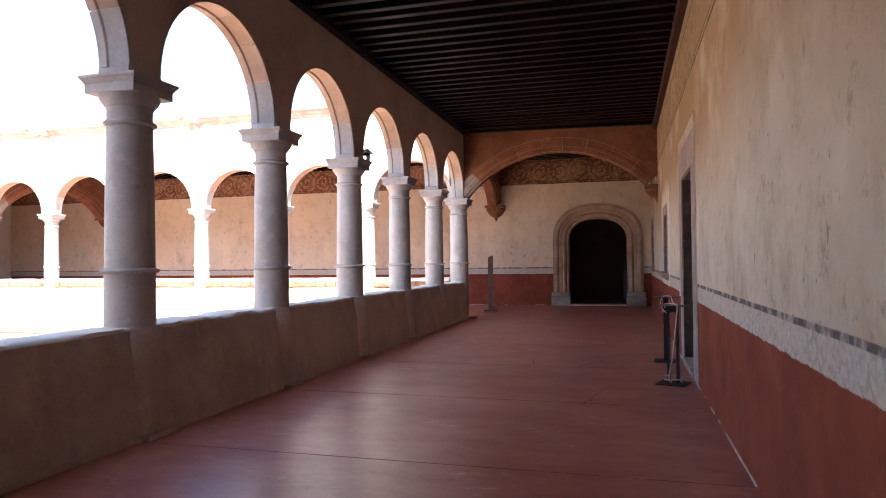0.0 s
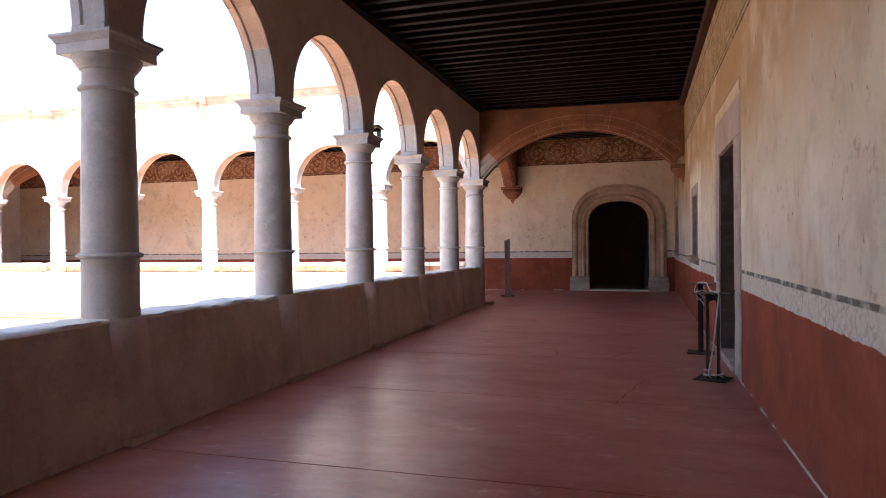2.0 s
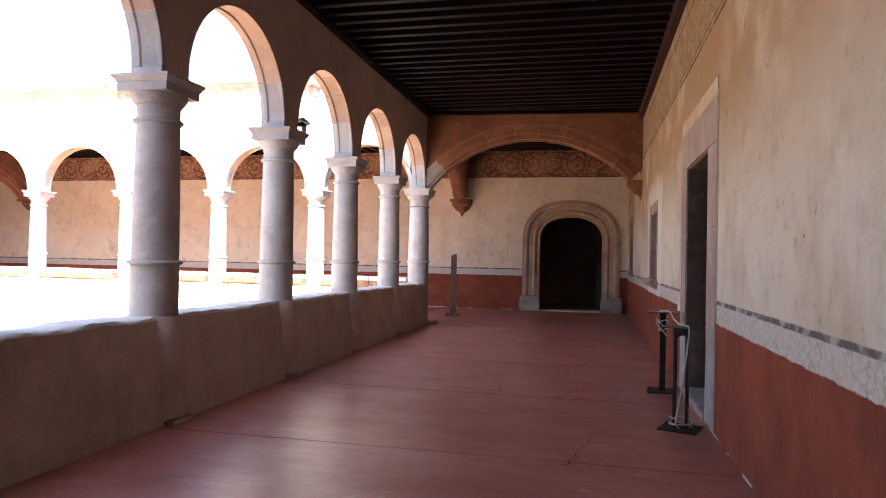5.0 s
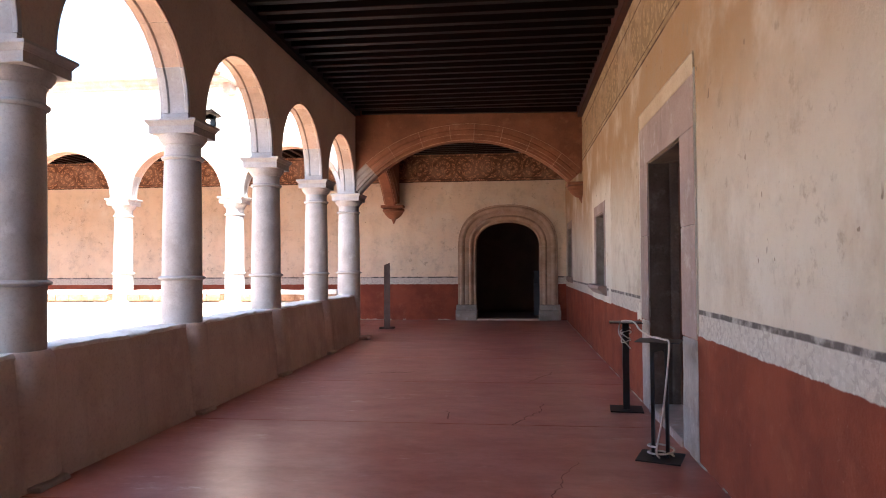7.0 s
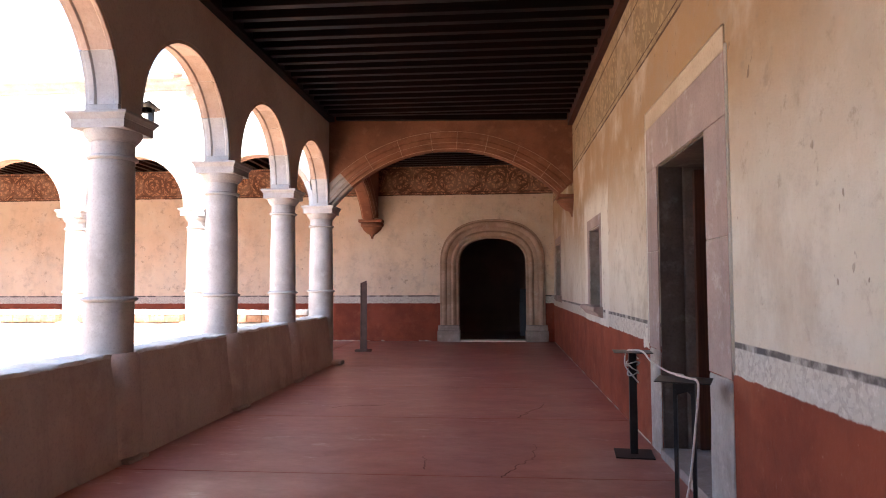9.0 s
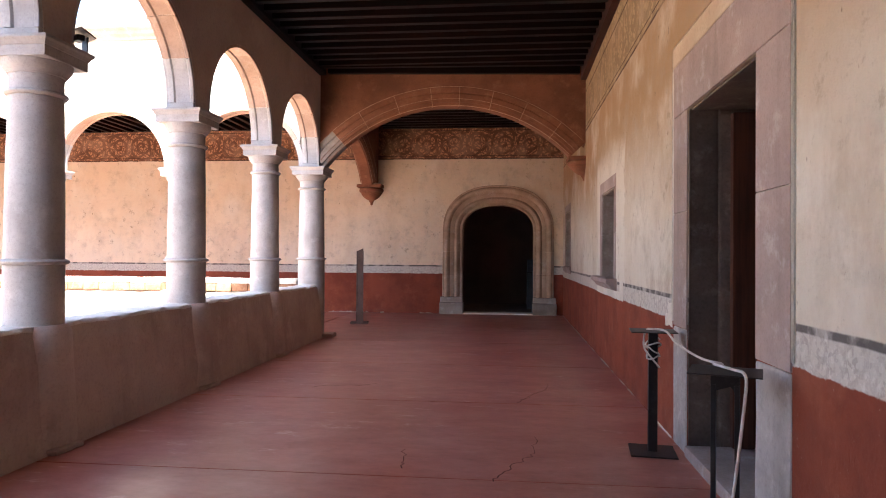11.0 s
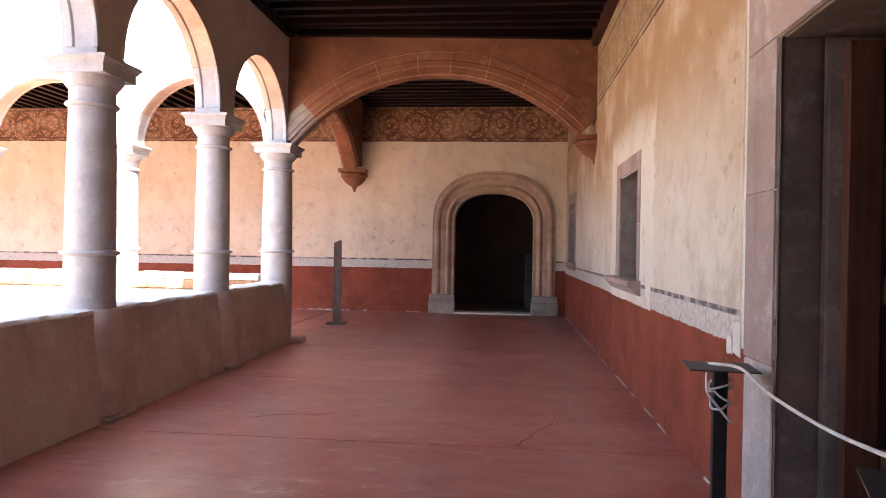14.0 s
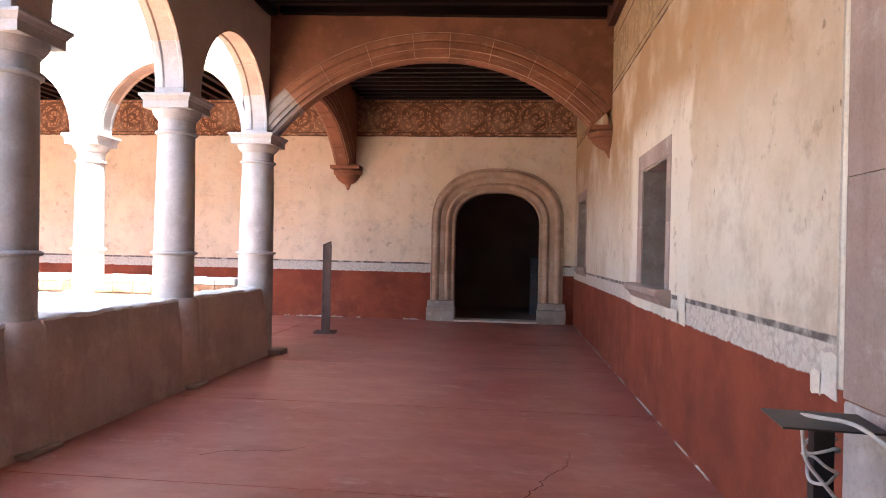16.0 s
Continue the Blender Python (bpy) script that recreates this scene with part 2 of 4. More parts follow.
M_RED_COPING = mottled("weathered_brick_paving", (0.17, 0.09, 0.055), (0.11, 0.055, 0.035), (0.34, 0.23, 0.16), 3.0, 20, 0.9, 0.6, 0.012)
M_CREAM = mottled("fresh_cream_plaster", (0.74, 0.71, 0.63), (0.62, 0.58, 0.49), None, 2.5, 40, 0.9, 0.4, 0.006)
M_OCHRE = mottled("buff_plaster", (0.56, 0.46, 0.33), (0.48, 0.37, 0.25), None, 2.0, 40, 0.9, 0.4, 0.006)
M_SHADEPL = mottled("unlit_room_plaster", (0.26, 0.18, 0.15), (0.20, 0.14, 0.115), None, 1.2, 25, 0.9)
M_JOINT = mottled("worn_tan_edge_stone", (0.50, 0.32, 0.22), (0.36, 0.20, 0.12), (0.62, 0.46, 0.35), 5.0, 40, 0.9, 0.4, 0.006)
M_LIMED = mottled("limewashed_grey_stone", (0.50, 0.47, 0.44), (0.36, 0.32, 0.29), (0.62, 0.59, 0.56), 3.0, 30, 0.9, 0.9, 0.014)
M_BRICK = mottled("sunlit_brick_band", (0.30, 0.165, 0.09), (0.19, 0.095, 0.05), (0.52, 0.38, 0.26), 4.0, 16, 0.9, 0.8, 0.02)
M_CRACK = mottled("dirt_in_cracks", (0.10, 0.035, 0.026), (0.06, 0.022, 0.017), None, 9.0, 60, 0.9, 0.3, 0.002)
M_MORTAR = mottled("pale_mortar", (0.66, 0.60, 0.52), (0.52, 0.45, 0.37), None, 4.0, 50, 0.9, 0.5, 0.006)
M_YARD = mottled("red_courtyard_paving", (0.60, 0.41, 0.28), (0.52, 0.33, 0.215), (0.66, 0.50, 0.37), 0.8, 18, 0.85, 0.4, 0.012)
M_BLACK = mottled("black_painted_steel", (0.018, 0.017, 0.017), (0.012, 0.011, 0.011), (0.04, 0.036, 0.034), 9, 90, 0.5, 0.15, 0.002)
M_PLATE = mottled("brown_black_sign_plate", (0.040, 0.033, 0.030), (0.028, 0.024, 0.022), None, 8, 90, 0.45, 0.1, 0.002)
M_SIGN = mottled("brown_sign_sheet", (0.15, 0.092, 0.068), (0.10, 0.062, 0.047), None, 4, 60, 0.55, 0.15, 0.003)
M_ROPE = mottled("white_rope", (0.70, 0.67, 0.62), (0.55, 0.52, 0.47), None, 30, 220, 0.9, 0.8, 0.003)
M_GREY = mottled("grey_enamel", (0.085, 0.085, 0.095), (0.07, 0.07, 0.08), None, 5, 60, 0.5)


def wood(name, base, dark, along, rough=0.7, spec=0.3):
    n = Nodes(name)
    st = {"x": (0.5, 9, 9), "y": (9, 0.5, 9), "z": (9, 9, 0.5)}[along]
    grain, big = n.noise(3.0, 6, 0.65, stretch=st), n.noise(1.2, 4)
    col = n.mix(n.step(grain, 0.35, 0.68), base, dark)
    col = n.mix(n.m("MULTIPLY", n.step(big, 0.45, 0.7), 0.5), col, tuple(c * 0.6 for c in dark))
    r = n.add("ShaderNodeObjectInfo").outputs["Random"]
    isl = n.add("ShaderNodeNewGeometry").outputs["Random Per Island"]
    hsv = n.add("ShaderNodeHueSaturation")
    n.put(hsv.inputs["Value"], n.m("MULTIPLY_ADD", n.m("FRACT", n.m("ADD", r, isl)), 0.5, 0.75))
    n.put(hsv.inputs["Color"], col)
    return n.done(hsv.outputs[0], rough, grain, 0.3, 0.004, spec=spec)


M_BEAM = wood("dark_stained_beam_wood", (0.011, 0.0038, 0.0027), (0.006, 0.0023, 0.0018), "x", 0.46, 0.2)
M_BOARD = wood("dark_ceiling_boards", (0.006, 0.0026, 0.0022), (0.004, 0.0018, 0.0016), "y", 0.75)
M_PLATEWOOD = wood("red_stained_wall_plate", (0.055, 0.017, 0.011), (0.03, 0.011, 0.008), "y", 0.6)
M_DOOR = wood("old_red_brown_door_wood", (0.13, 0.045, 0.024), (0.07, 0.024, 0.014), "z", 0.65)


def floor_material():
    """Polished red cement: cloudy colour, worn pale scuffs, and a sheen that comes and goes."""
    n = Nodes("polished_red_cement")
    lift = n.add("ShaderNodeVectorMath")
    lift.operation = "ADD"
    n.put(lift.inputs[0], n.pos)
    lift.inputs[1].default_value = (3.1, 1.7, 0.37)
    n.pos = lift.outputs[0]
    a, b = n.noise(0.55, 4, 0.55), n.noise(2.3, 8, 0.72)
    drag = n.noise(2.6, 8, 0.74, stretch=(0.4, 1.0, 1.0))
    fine = n.noise(14, 7, 0.75, stretch=(0.6, 1.0, 1.0))
    col = n.mix(n.step(a, 0.32, 0.68), (0.49, 0.175, 0.128), (0.39, 0.122, 0.084))
    col = n.mix(n.m("MULTIPLY", n.step(drag, 0.36, 0.70), 0.7), col, (0.27, 0.060, 0.037))
    col = n.mix(n.m("MULTIPLY", n.step(b, 0.42, 0.74), 0.4), col, (0.54, 0.25, 0.19))
    col = n.mix(n.m("MULTIPLY", n.step(fine, 0.45, 0.75), 0.4), col, (0.27, 0.072, 0.050))
    worn = n.step(n.noise(0.9, 3, 0.55), 0.44, 0.60)
    scuff = n.m("MULTIPLY", n.step(n.noise(6.0, 8, 0.78, stretch=(0.4, 1.0, 1.0)), 0.55, 0.68), worn)
    col = n.mix(n.m("MULTIPLY", scuff, 0.65), col, (0.68, 0.47, 0.40))
    chalk = n.m("MULTIPLY", n.step(n.noise(1.7, 8, 0.75, stretch=(0.5, 1.0, 1.0)), 0.40, 0.75), 0.35)
    col = n.mix(chalk, col, (0.60, 0.33, 0.26))
    rough = n.m("MULTIPLY_ADD", n.noise(0.8, 2, 0.5), -0.16, 0.41)
    rough = n.m("ADD", rough, n.m("MULTIPLY", fine, 0.04))
    relief = n.m("ADD", n.m("MULTIPLY", n.noise(2.6, 3, 0.5, stretch=(0.45, 1.0, 1.0)), 1.0), n.m("MULTIPLY", fine, 0.08))
    return n.done(col, rough, relief, 0.04, 0.02, spec=0.5)


M_FLOOR = floor_material()


# ---- building helpers ----
def part(name, bm, material, parent=None, label="", at=None):
    """Links a bmesh as one mesh object, under a thing or a part where one is given."""
    me = bpy.data.meshes.new(name)
    bmesh.ops.recalc_face_normals(bm, faces=bm.faces)
    bm.to_mesh(me)
    bm.free()
    for m in material if isinstance(material, (list, tuple)) else [material]:
        me.materials.append(m)
    ob = new(name, me)
    if parent is not None:
        ob.parent = parent
    if at is not None:
        ob.matrix_basis = at
    if label:
        ob["label"] = label
    return ob


def smooth(ob, angle=35):
    me = ob.data
    me.polygons.foreach_set("use_smooth", [True] * len(me.polygons))
    me.set_sharp_from_angle(angle=radians(angle))
    return ob


def thing(name, label, category, group="", at=None):
    ob = new(name)
    if at is not None:
        ob.matrix_basis = at
    return tagged(ob, label, category, group)


def structure(ob, label, category="wall"):
    return tagged(ob, label, category, kind="structure")


def box(bm, x0, x1, y0, y1, z0, z1, bevel=0.0):
    m = Matrix.Translation(((x0 + x1) / 2, (y0 + y1) / 2, (z0 + z1) / 2)) @ Matrix.Diagonal((abs(x1 - x0), abs(y1 - y0), abs(z1 - z0), 1))
    vs = bmesh.ops.create_cube(bm, size=1, matrix=m)["verts"]
    if bevel:
        es = {e for v in vs for e in v.link_edges}
        bmesh.ops.bevel(bm, geom=list(es), offset=bevel, segments=2, affect="EDGES", profile=0.6)
    return bm


def one_box(*a, bevel=0.0):
    return box(bmesh.new(), *a, bevel=bevel)


def lathe(profile, seg=40, sweep=360.0, start=0.0):
    """A turned solid about z from (radius, height) pairs."""
    bm = bmesh.new()
    full = sweep >= 359.9
    cols = seg if full else seg + 1
    rings = [[bm.verts.new((r * math.cos(radians(start + sweep * i / seg)), r * math.sin(radians(start + sweep * i / seg)), z)) for i in range(cols)] for r, z in profile]
    for a, b in zip(rings, rings[1:]):
        for i in range(cols if full else cols - 1):
            j = (i + 1) % cols
            bm.faces.new((a[i], a[j], b[j], b[i]))
    for ring in (rings[0], rings[-1]):
        if len(ring) > 2:
            bm.faces.new(ring)
    bmesh.ops.remove_doubles(bm, verts=bm.verts, dist=1e-5)
    return bm


def square_stack(profile):
    """A square moulded block from (half side, height) pairs."""
    bm = bmesh.new()
    rings = [[bm.verts.new((sx * h, sy * h, z)) for sx, sy in ((-1, -1), (1, -1), (1, 1), (-1, 1))] for h, z in profile]
    for a, b in zip(rings, rings[1:]):
        for i in range(4):
            j = (i + 1) % 4
            bm.faces.new((a[i], a[j], b[j], b[i]))
    bm.faces.new(rings[0])
    bm.faces.new(rings[-1])
    return bm


def tube(points, r, seg=8):
    """A round cord along a smooth line through the points."""
    pts = [Vector(p) for p in points]
    line = []
    for i in range(len(pts) - 1):
        p0, p1, p2, p3 = pts[max(i - 1, 0)], pts[i], pts[i + 1], pts[min(i + 2, len(pts) - 1)]
        for k in range(6):
            t = k / 6
            line.append(0.5 * (2 * p1 + (p2 - p0) * t + (2 * p0 - 5 * p1 + 4 * p2 - p3) * t * t + (3 * p1 - p0 - 3 * p2 + p3) * t ** 3))
    line.append(pts[-1])
    bm, rings = bmesh.new(), []
    for i, p in enumerate(line):
        d = (line[min(i + 1, len(line) - 1)] - line[max(i - 1, 0)]).normalized()
        a = d.orthogonal().normalized() if not rings else (side - d * side.dot(d)).normalized()
        side, b = a, d.cross(a)
        rings.append([bm.verts.new(p + (a * math.cos(q) + b * math.sin(q)) * r) for q in (2 * math.pi * k / seg for k in range(seg))])
    for a, b in zip(rings, rings[1:]):
        for k in range(seg):
            j = (k + 1) % seg
            bm.faces.new((a[k], a[j], b[j], b[k]))
    bm.faces.new(rings[0])
    bm.faces.new(rings[-1])
    return bm


def wall_over(line, top, axis, c0, c1):
    """A wall whose lower edge follows line, (along, height) pairs, up to top; it spans c0 to c1 across."""
    def put(bm, u, c, z):
        return bm.verts.new((u, c, z) if axis == "x" else (c, u, z))
    bm = bmesh.new()
    lo0, lo1 = [[put(bm, u, c, z) for u, z in line] for c in (c0, c1)]
    hi0, hi1 = [[put(bm, u, c, top) for u, z in line] for c in (c0, c1)]
    for i in range(len(line) - 1):
        bm.faces.new((lo0[i], lo0[i + 1], lo1[i + 1], lo1[i]))
        if abs(line[i][0] - line[i + 1][0]) > 1e-6:
            bm.faces.new((lo0[i], lo0[i + 1], hi0[i + 1], hi0[i]))
            bm.faces.new((lo1[i], lo1[i + 1], hi1[i + 1], hi1[i]))
            bm.faces.new((hi0[i], hi0[i + 1], hi1[i + 1], hi1[i]))
    for i in (0, -1):
        bm.faces.new((lo0[i], lo1[i], hi1[i], hi0[i]))
    bmesh.ops.remove_doubles(bm, verts=bm.verts, dist=1e-5)
    return bm


def half_round(c, r, z, n=28):
    return [(c - r * math.cos(math.pi * i / n), z + r * math.sin(math.pi * i / n)) for i in range(n + 1)]


def ring_piece(profile, a0, a1, n=6):
    """One stone of an arch about the origin, in the plane of x and z; profile: (radius, y) pairs, closed."""
    bm, rows = bmesh.new(), []
    for i in range(n + 1):
        a = a0 + (a1 - a0) * i / n
        rows.append([bm.verts.new((r * math.cos(a), y, r * math.sin(a))) for r, y in profile])
    k = len(profile)
    for p, q in zip(rows, rows[1:]):
        for i in range(k):
            j = (i + 1) % k
            bm.faces.new((p[i], p[j], q[j], q[i]))
    bm.faces.new(rows[0])
    bm.faces.new(rows[-1])
    return bm


# ---- the plan ----
EAST_X, NORTH_Y = 1.2, 22.0
COL_X, COL_Y, STEP_Y = -3.80, 16.80, 2.395
SPRING, TOP, BEAM_Z = 3.112, 4.99, 4.82
SOUTH_Y, WEST_X = -7.0, -24.7
YARD_Z = -0.45

# floors: a bed with cement slabs on it, laid at the end of the file
floor = part("floor", one_box(-4.3, EAST_X + 0.6, SOUTH_Y, NORTH_Y + 0.6, -0.6, -0.012), M_FLOOR)
structure(floor, "polished red cement floor with shallow joints", "floor")
floor_north = part("floor_north", one_box(WEST_X - 0.5, -4.304, COL_Y + 0.2, NORTH_Y + 0.6, -0.6, -0.002), M_FLOOR)
structure(floor_north, "polished red cement floor of the north walk", "floor")
ground = part("ground", one_box(-400, 400, -400, 400, -1.0, YARD_Z - 0.02), M_YARD)
structure(ground, "sunlit reddish courtyard ground reaching to the distance", "ground")

strip = part("pavement", one_box(-19.9, COL_X - 0.3, COL_Y - 1.7, COL_Y - 0.26, YARD_Z - 0.05, YARD_Z + 0.02, bevel=0.01), M_RED_COPING)
structure(strip, "red brick strip along the foot of the parapet", "pavement")

# east wall with a doorway and two windows
DOOR = (8.65, 10.07, 2.64)
WINS = ((13.66, 14.72, 1.22, 2.42), (19.98, 21.15, 1.27, 2.56))
line = [(SOUTH_Y, 0.0), (DOOR[0], 0.0), (DOOR[0], DOOR[2]), (DOOR[1], DOOR[2]), (DOOR[1], 0.0)]
for y0, y1, z0, z1 in WINS:
    line += [(y0, 0.0), (y0, z1), (y1, z1), (y1, 0.0)]
line.append((NORTH_Y + 0.6, 0.0))
bm = wall_over(line, 5.3, "y", EAST_X, EAST_X + 0.55)
for y0, y1, z0, z1 in WINS:
    box(bm, EAST_X, EAST_X + 0.55, y0, y1, 0.0, z0)
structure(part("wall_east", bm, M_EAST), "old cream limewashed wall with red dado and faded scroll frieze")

# north wall with the round-cornered doorway
ND_C, ND_A, ND_S, ND_B = -0.47, 0.92, 2.12, 0.71


def basket(s, n=36, power=2.35):
    """The doorway's arch, s metres outside the opening."""
    out = []
    for i in range(n + 1):
        a = math.pi * i / n
        c, q = math.cos(a), math.sin(a)
        out.append((ND_C - (ND_A + s) * math.copysign(abs(c) ** (2 / power), c), ND_S + (ND_B + s) * abs(q) ** (2 / power)))
    return out


line = [(WEST_X - 0.5, 0.0), (ND_C - ND_A - 0.30, 0.0)] + basket(0.30) + [(ND_C + ND_A + 0.30, 0.0), (EAST_X, 0.0)]
structure(part("wall_north", wall_over(line, 5.3, "x", NORTH_Y, NORTH_Y + 0.6), M_NORTH), "cream wall with red dado and dark red scrollwork frieze")

# plain unseen walls, added to close the place
for name, b in (
    ("wall_south", (WEST_X, EAST_X, SOUTH_Y - 0.4, SOUTH_Y, -0.6, 5.3)),
    ("wall_west", (WEST_X - 0.5, WEST_X, SOUTH_Y, NORTH_Y, -0.6, 5.3)),
):
    structure(part(name, one_box(*b), M_CREAM), "plain cream plastered wall closing the walk")
# also unseen; the south one is set close to cut light into the walk
for name, b in (
    ("wall_courtyard_south", (-20.4, COL_X - 0.20, -0.45, 0.0, YARD_Z - 0.05, 5.6)),
    ("wall_courtyard_west", (-20.4, -19.95, 0.002, COL_Y - 0.3, YARD_Z - 0.05, 5.6)),
):
    structure(part(name, one_box(*b), M_FACADE), "unseen white limewashed wall, added to close the courtyard")

# unseen infill of the arcade's south bays, added to dim the east wall
structure(part("wall_southeast", one_box(COL_X - 0.22, COL_X + 0.167, SOUTH_Y, -0.1, 0.0, SPRING - 0.002), M_UPPER), "unseen brown plastered wall, added to dim the start of the walk")

# rooms behind the openings, their plaster coloured dark in place of shade
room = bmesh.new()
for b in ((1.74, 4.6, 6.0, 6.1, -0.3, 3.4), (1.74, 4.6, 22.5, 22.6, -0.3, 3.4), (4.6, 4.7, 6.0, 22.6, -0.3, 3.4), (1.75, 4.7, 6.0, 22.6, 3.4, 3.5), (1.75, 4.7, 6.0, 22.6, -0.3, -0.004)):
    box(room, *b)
structure(part("wall_side_room", room, M_SHADEPL), "side room plaster toned dark for the unlit interior")
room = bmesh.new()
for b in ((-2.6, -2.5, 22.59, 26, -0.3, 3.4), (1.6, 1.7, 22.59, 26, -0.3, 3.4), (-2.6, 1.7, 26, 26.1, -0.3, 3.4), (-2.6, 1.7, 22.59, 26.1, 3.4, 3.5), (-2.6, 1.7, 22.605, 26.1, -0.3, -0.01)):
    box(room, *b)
structure(part("wall_north_room", room, M_SHADEPL), "plaster of the room beyond, toned dark for its unlit interior")

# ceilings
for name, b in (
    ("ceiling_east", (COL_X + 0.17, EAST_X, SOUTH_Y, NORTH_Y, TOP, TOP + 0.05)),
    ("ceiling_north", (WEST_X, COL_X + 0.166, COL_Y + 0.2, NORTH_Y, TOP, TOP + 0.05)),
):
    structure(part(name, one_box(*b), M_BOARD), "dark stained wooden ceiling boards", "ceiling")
roofs = bmesh.new()
box(roofs, COL_X + 0.22, EAST_X + 0.6, SOUTH_Y - 0.4, NORTH_Y + 0.6, 5.31, 5.5)
box(roofs, WEST_X - 0.5, COL_X + 0.21, COL_Y + 0.2, NORTH_Y + 0.6, 5.31, 5.5)
box(roofs, WEST_X - 0.5, -20.41, SOUTH_Y - 0.4, COL_Y + 0.19, 5.31, 5.5)
box(roofs, -20.4, COL_X + 0.21, SOUTH_Y - 0.4, -0.46, 5.31, 5.5)
structure(part("roof", roofs, M_CREAM), "flat plastered roof over the walks", "roof")

# ---- arcades ----
E_R, STILT = 1.04, 0.07
N_COLS = [COL_X - d for d in (0.0, 2.60, 5.22, 7.84, 10.59, 13.34, 15.96, 18.6)]
line = [(SOUTH_Y, SPRING)]
for k in range(6, -1, -1):
    c = COL_Y - STEP_Y * (k + 0.5)
    line += [(c - E_R, SPRING)] + half_round(c, E_R, SPRING + STILT) + [(c + E_R, SPRING)]
line.append((COL_Y + 0.24, SPRING))
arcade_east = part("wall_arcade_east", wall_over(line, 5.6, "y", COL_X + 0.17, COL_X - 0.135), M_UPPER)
structure(arcade_east, "brown plastered arcade wall carried on stone arches")
line = [(COL_X - 0.222, SPRING)]
for k in range(7):
    line += half_round((N_COLS[k] + N_COLS[k + 1]) / 2, (N_COLS[k] - N_COLS[k + 1]) / 2 - 0.19, SPRING)[::-1]
line.append((-24.7, SPRING))
line[0] = (COL_X - 0.222, SPRING)
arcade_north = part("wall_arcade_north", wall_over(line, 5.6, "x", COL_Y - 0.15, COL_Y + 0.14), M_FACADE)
structure(arcade_north, "white sunlit arcade wall carried on stone arches")


def lining(r, inner, outer):
    """The stones under one arch: a sunk panel between two raised edges."""
    prof = [(r - 0.002, inner), (r - 0.038, inner), (r - 0.042, inner - 0.006), (r - 0.042, inner - 0.036), (r - 0.024, inner - 0.052), (r - 0.024, outer + 0.085), (r - 0.042, outer + 0.07), (r - 0.042, outer + 0.02), (r - 0.034, outer + 0.012), (r - 0.034, outer - 0.02), (r + 0.06, outer - 0.02), (r + 0.06, outer - 0.002), (r - 0.002, outer - 0.002)]
    cuts = [0, 27, 54, 79, 101, 126, 153, 180]
    made = []
    for a, b in zip(cuts, cuts[1:]):
        bm = ring_piece(prof, radians(a + 0.16), radians(b - 0.16), 5)
        # springers stay grey; upper stones take the warm bounce-tinted colour
        ob = part("voussoir", bm, M_STONE if a == 0 or b == 180 else M_ARCH)
        made.append(ob.data)
        bpy.data.objects.remove(ob)
    bed = ring_piece([(r - 0.003, inner - 0.004), (r - 0.021, inner - 0.004), (r - 0.021, outer + 0.004), (r - 0.003, outer + 0.004)], 0.004, math.pi - 0.004, 40)
    ob = part("mortar", bed, M_MORTAR)
    made.append(ob.data)
    bpy.data.objects.remove(ob)
    return made


def set_arch(meshes, owner, m):
    for me in meshes:
        ob = new(me.name.split(".")[0], me)
        ob.parent = owner
        ob.matrix_basis = m


# in these, +y of a stone points to the walk's side
stones = lining(E_R, 0.167, -0.135)
for k in range(7):
    c = COL_Y - STEP_Y * (k + 0.5)
    set_arch(stones, arcade_east, Matrix.Translation((COL_X, c, SPRING + STILT)) @ Matrix.Rotation(radians(-90), 4, "Z"))
    for side in (-1, 1):
        y = c + side * (E_R - 0.022)
        ob = part("impost", one_box(COL_X - 0.150, COL_X + 0.166, y - 0.026, y + 0.026, SPRING + 0.001, SPRING + STILT - 0.002, bevel=0.006), M_STONE)
        ob.parent = arcade_east
for k in range(7):
    stones = lining((N_COLS[k] - N_COLS[k + 1]) / 2 - 0.19, 0.138, -0.15)
    set_arch(stones, arcade_north, Matrix.Translation(((N_COLS[k] + N_COLS[k + 1]) / 2, COL_Y, SPRING)))


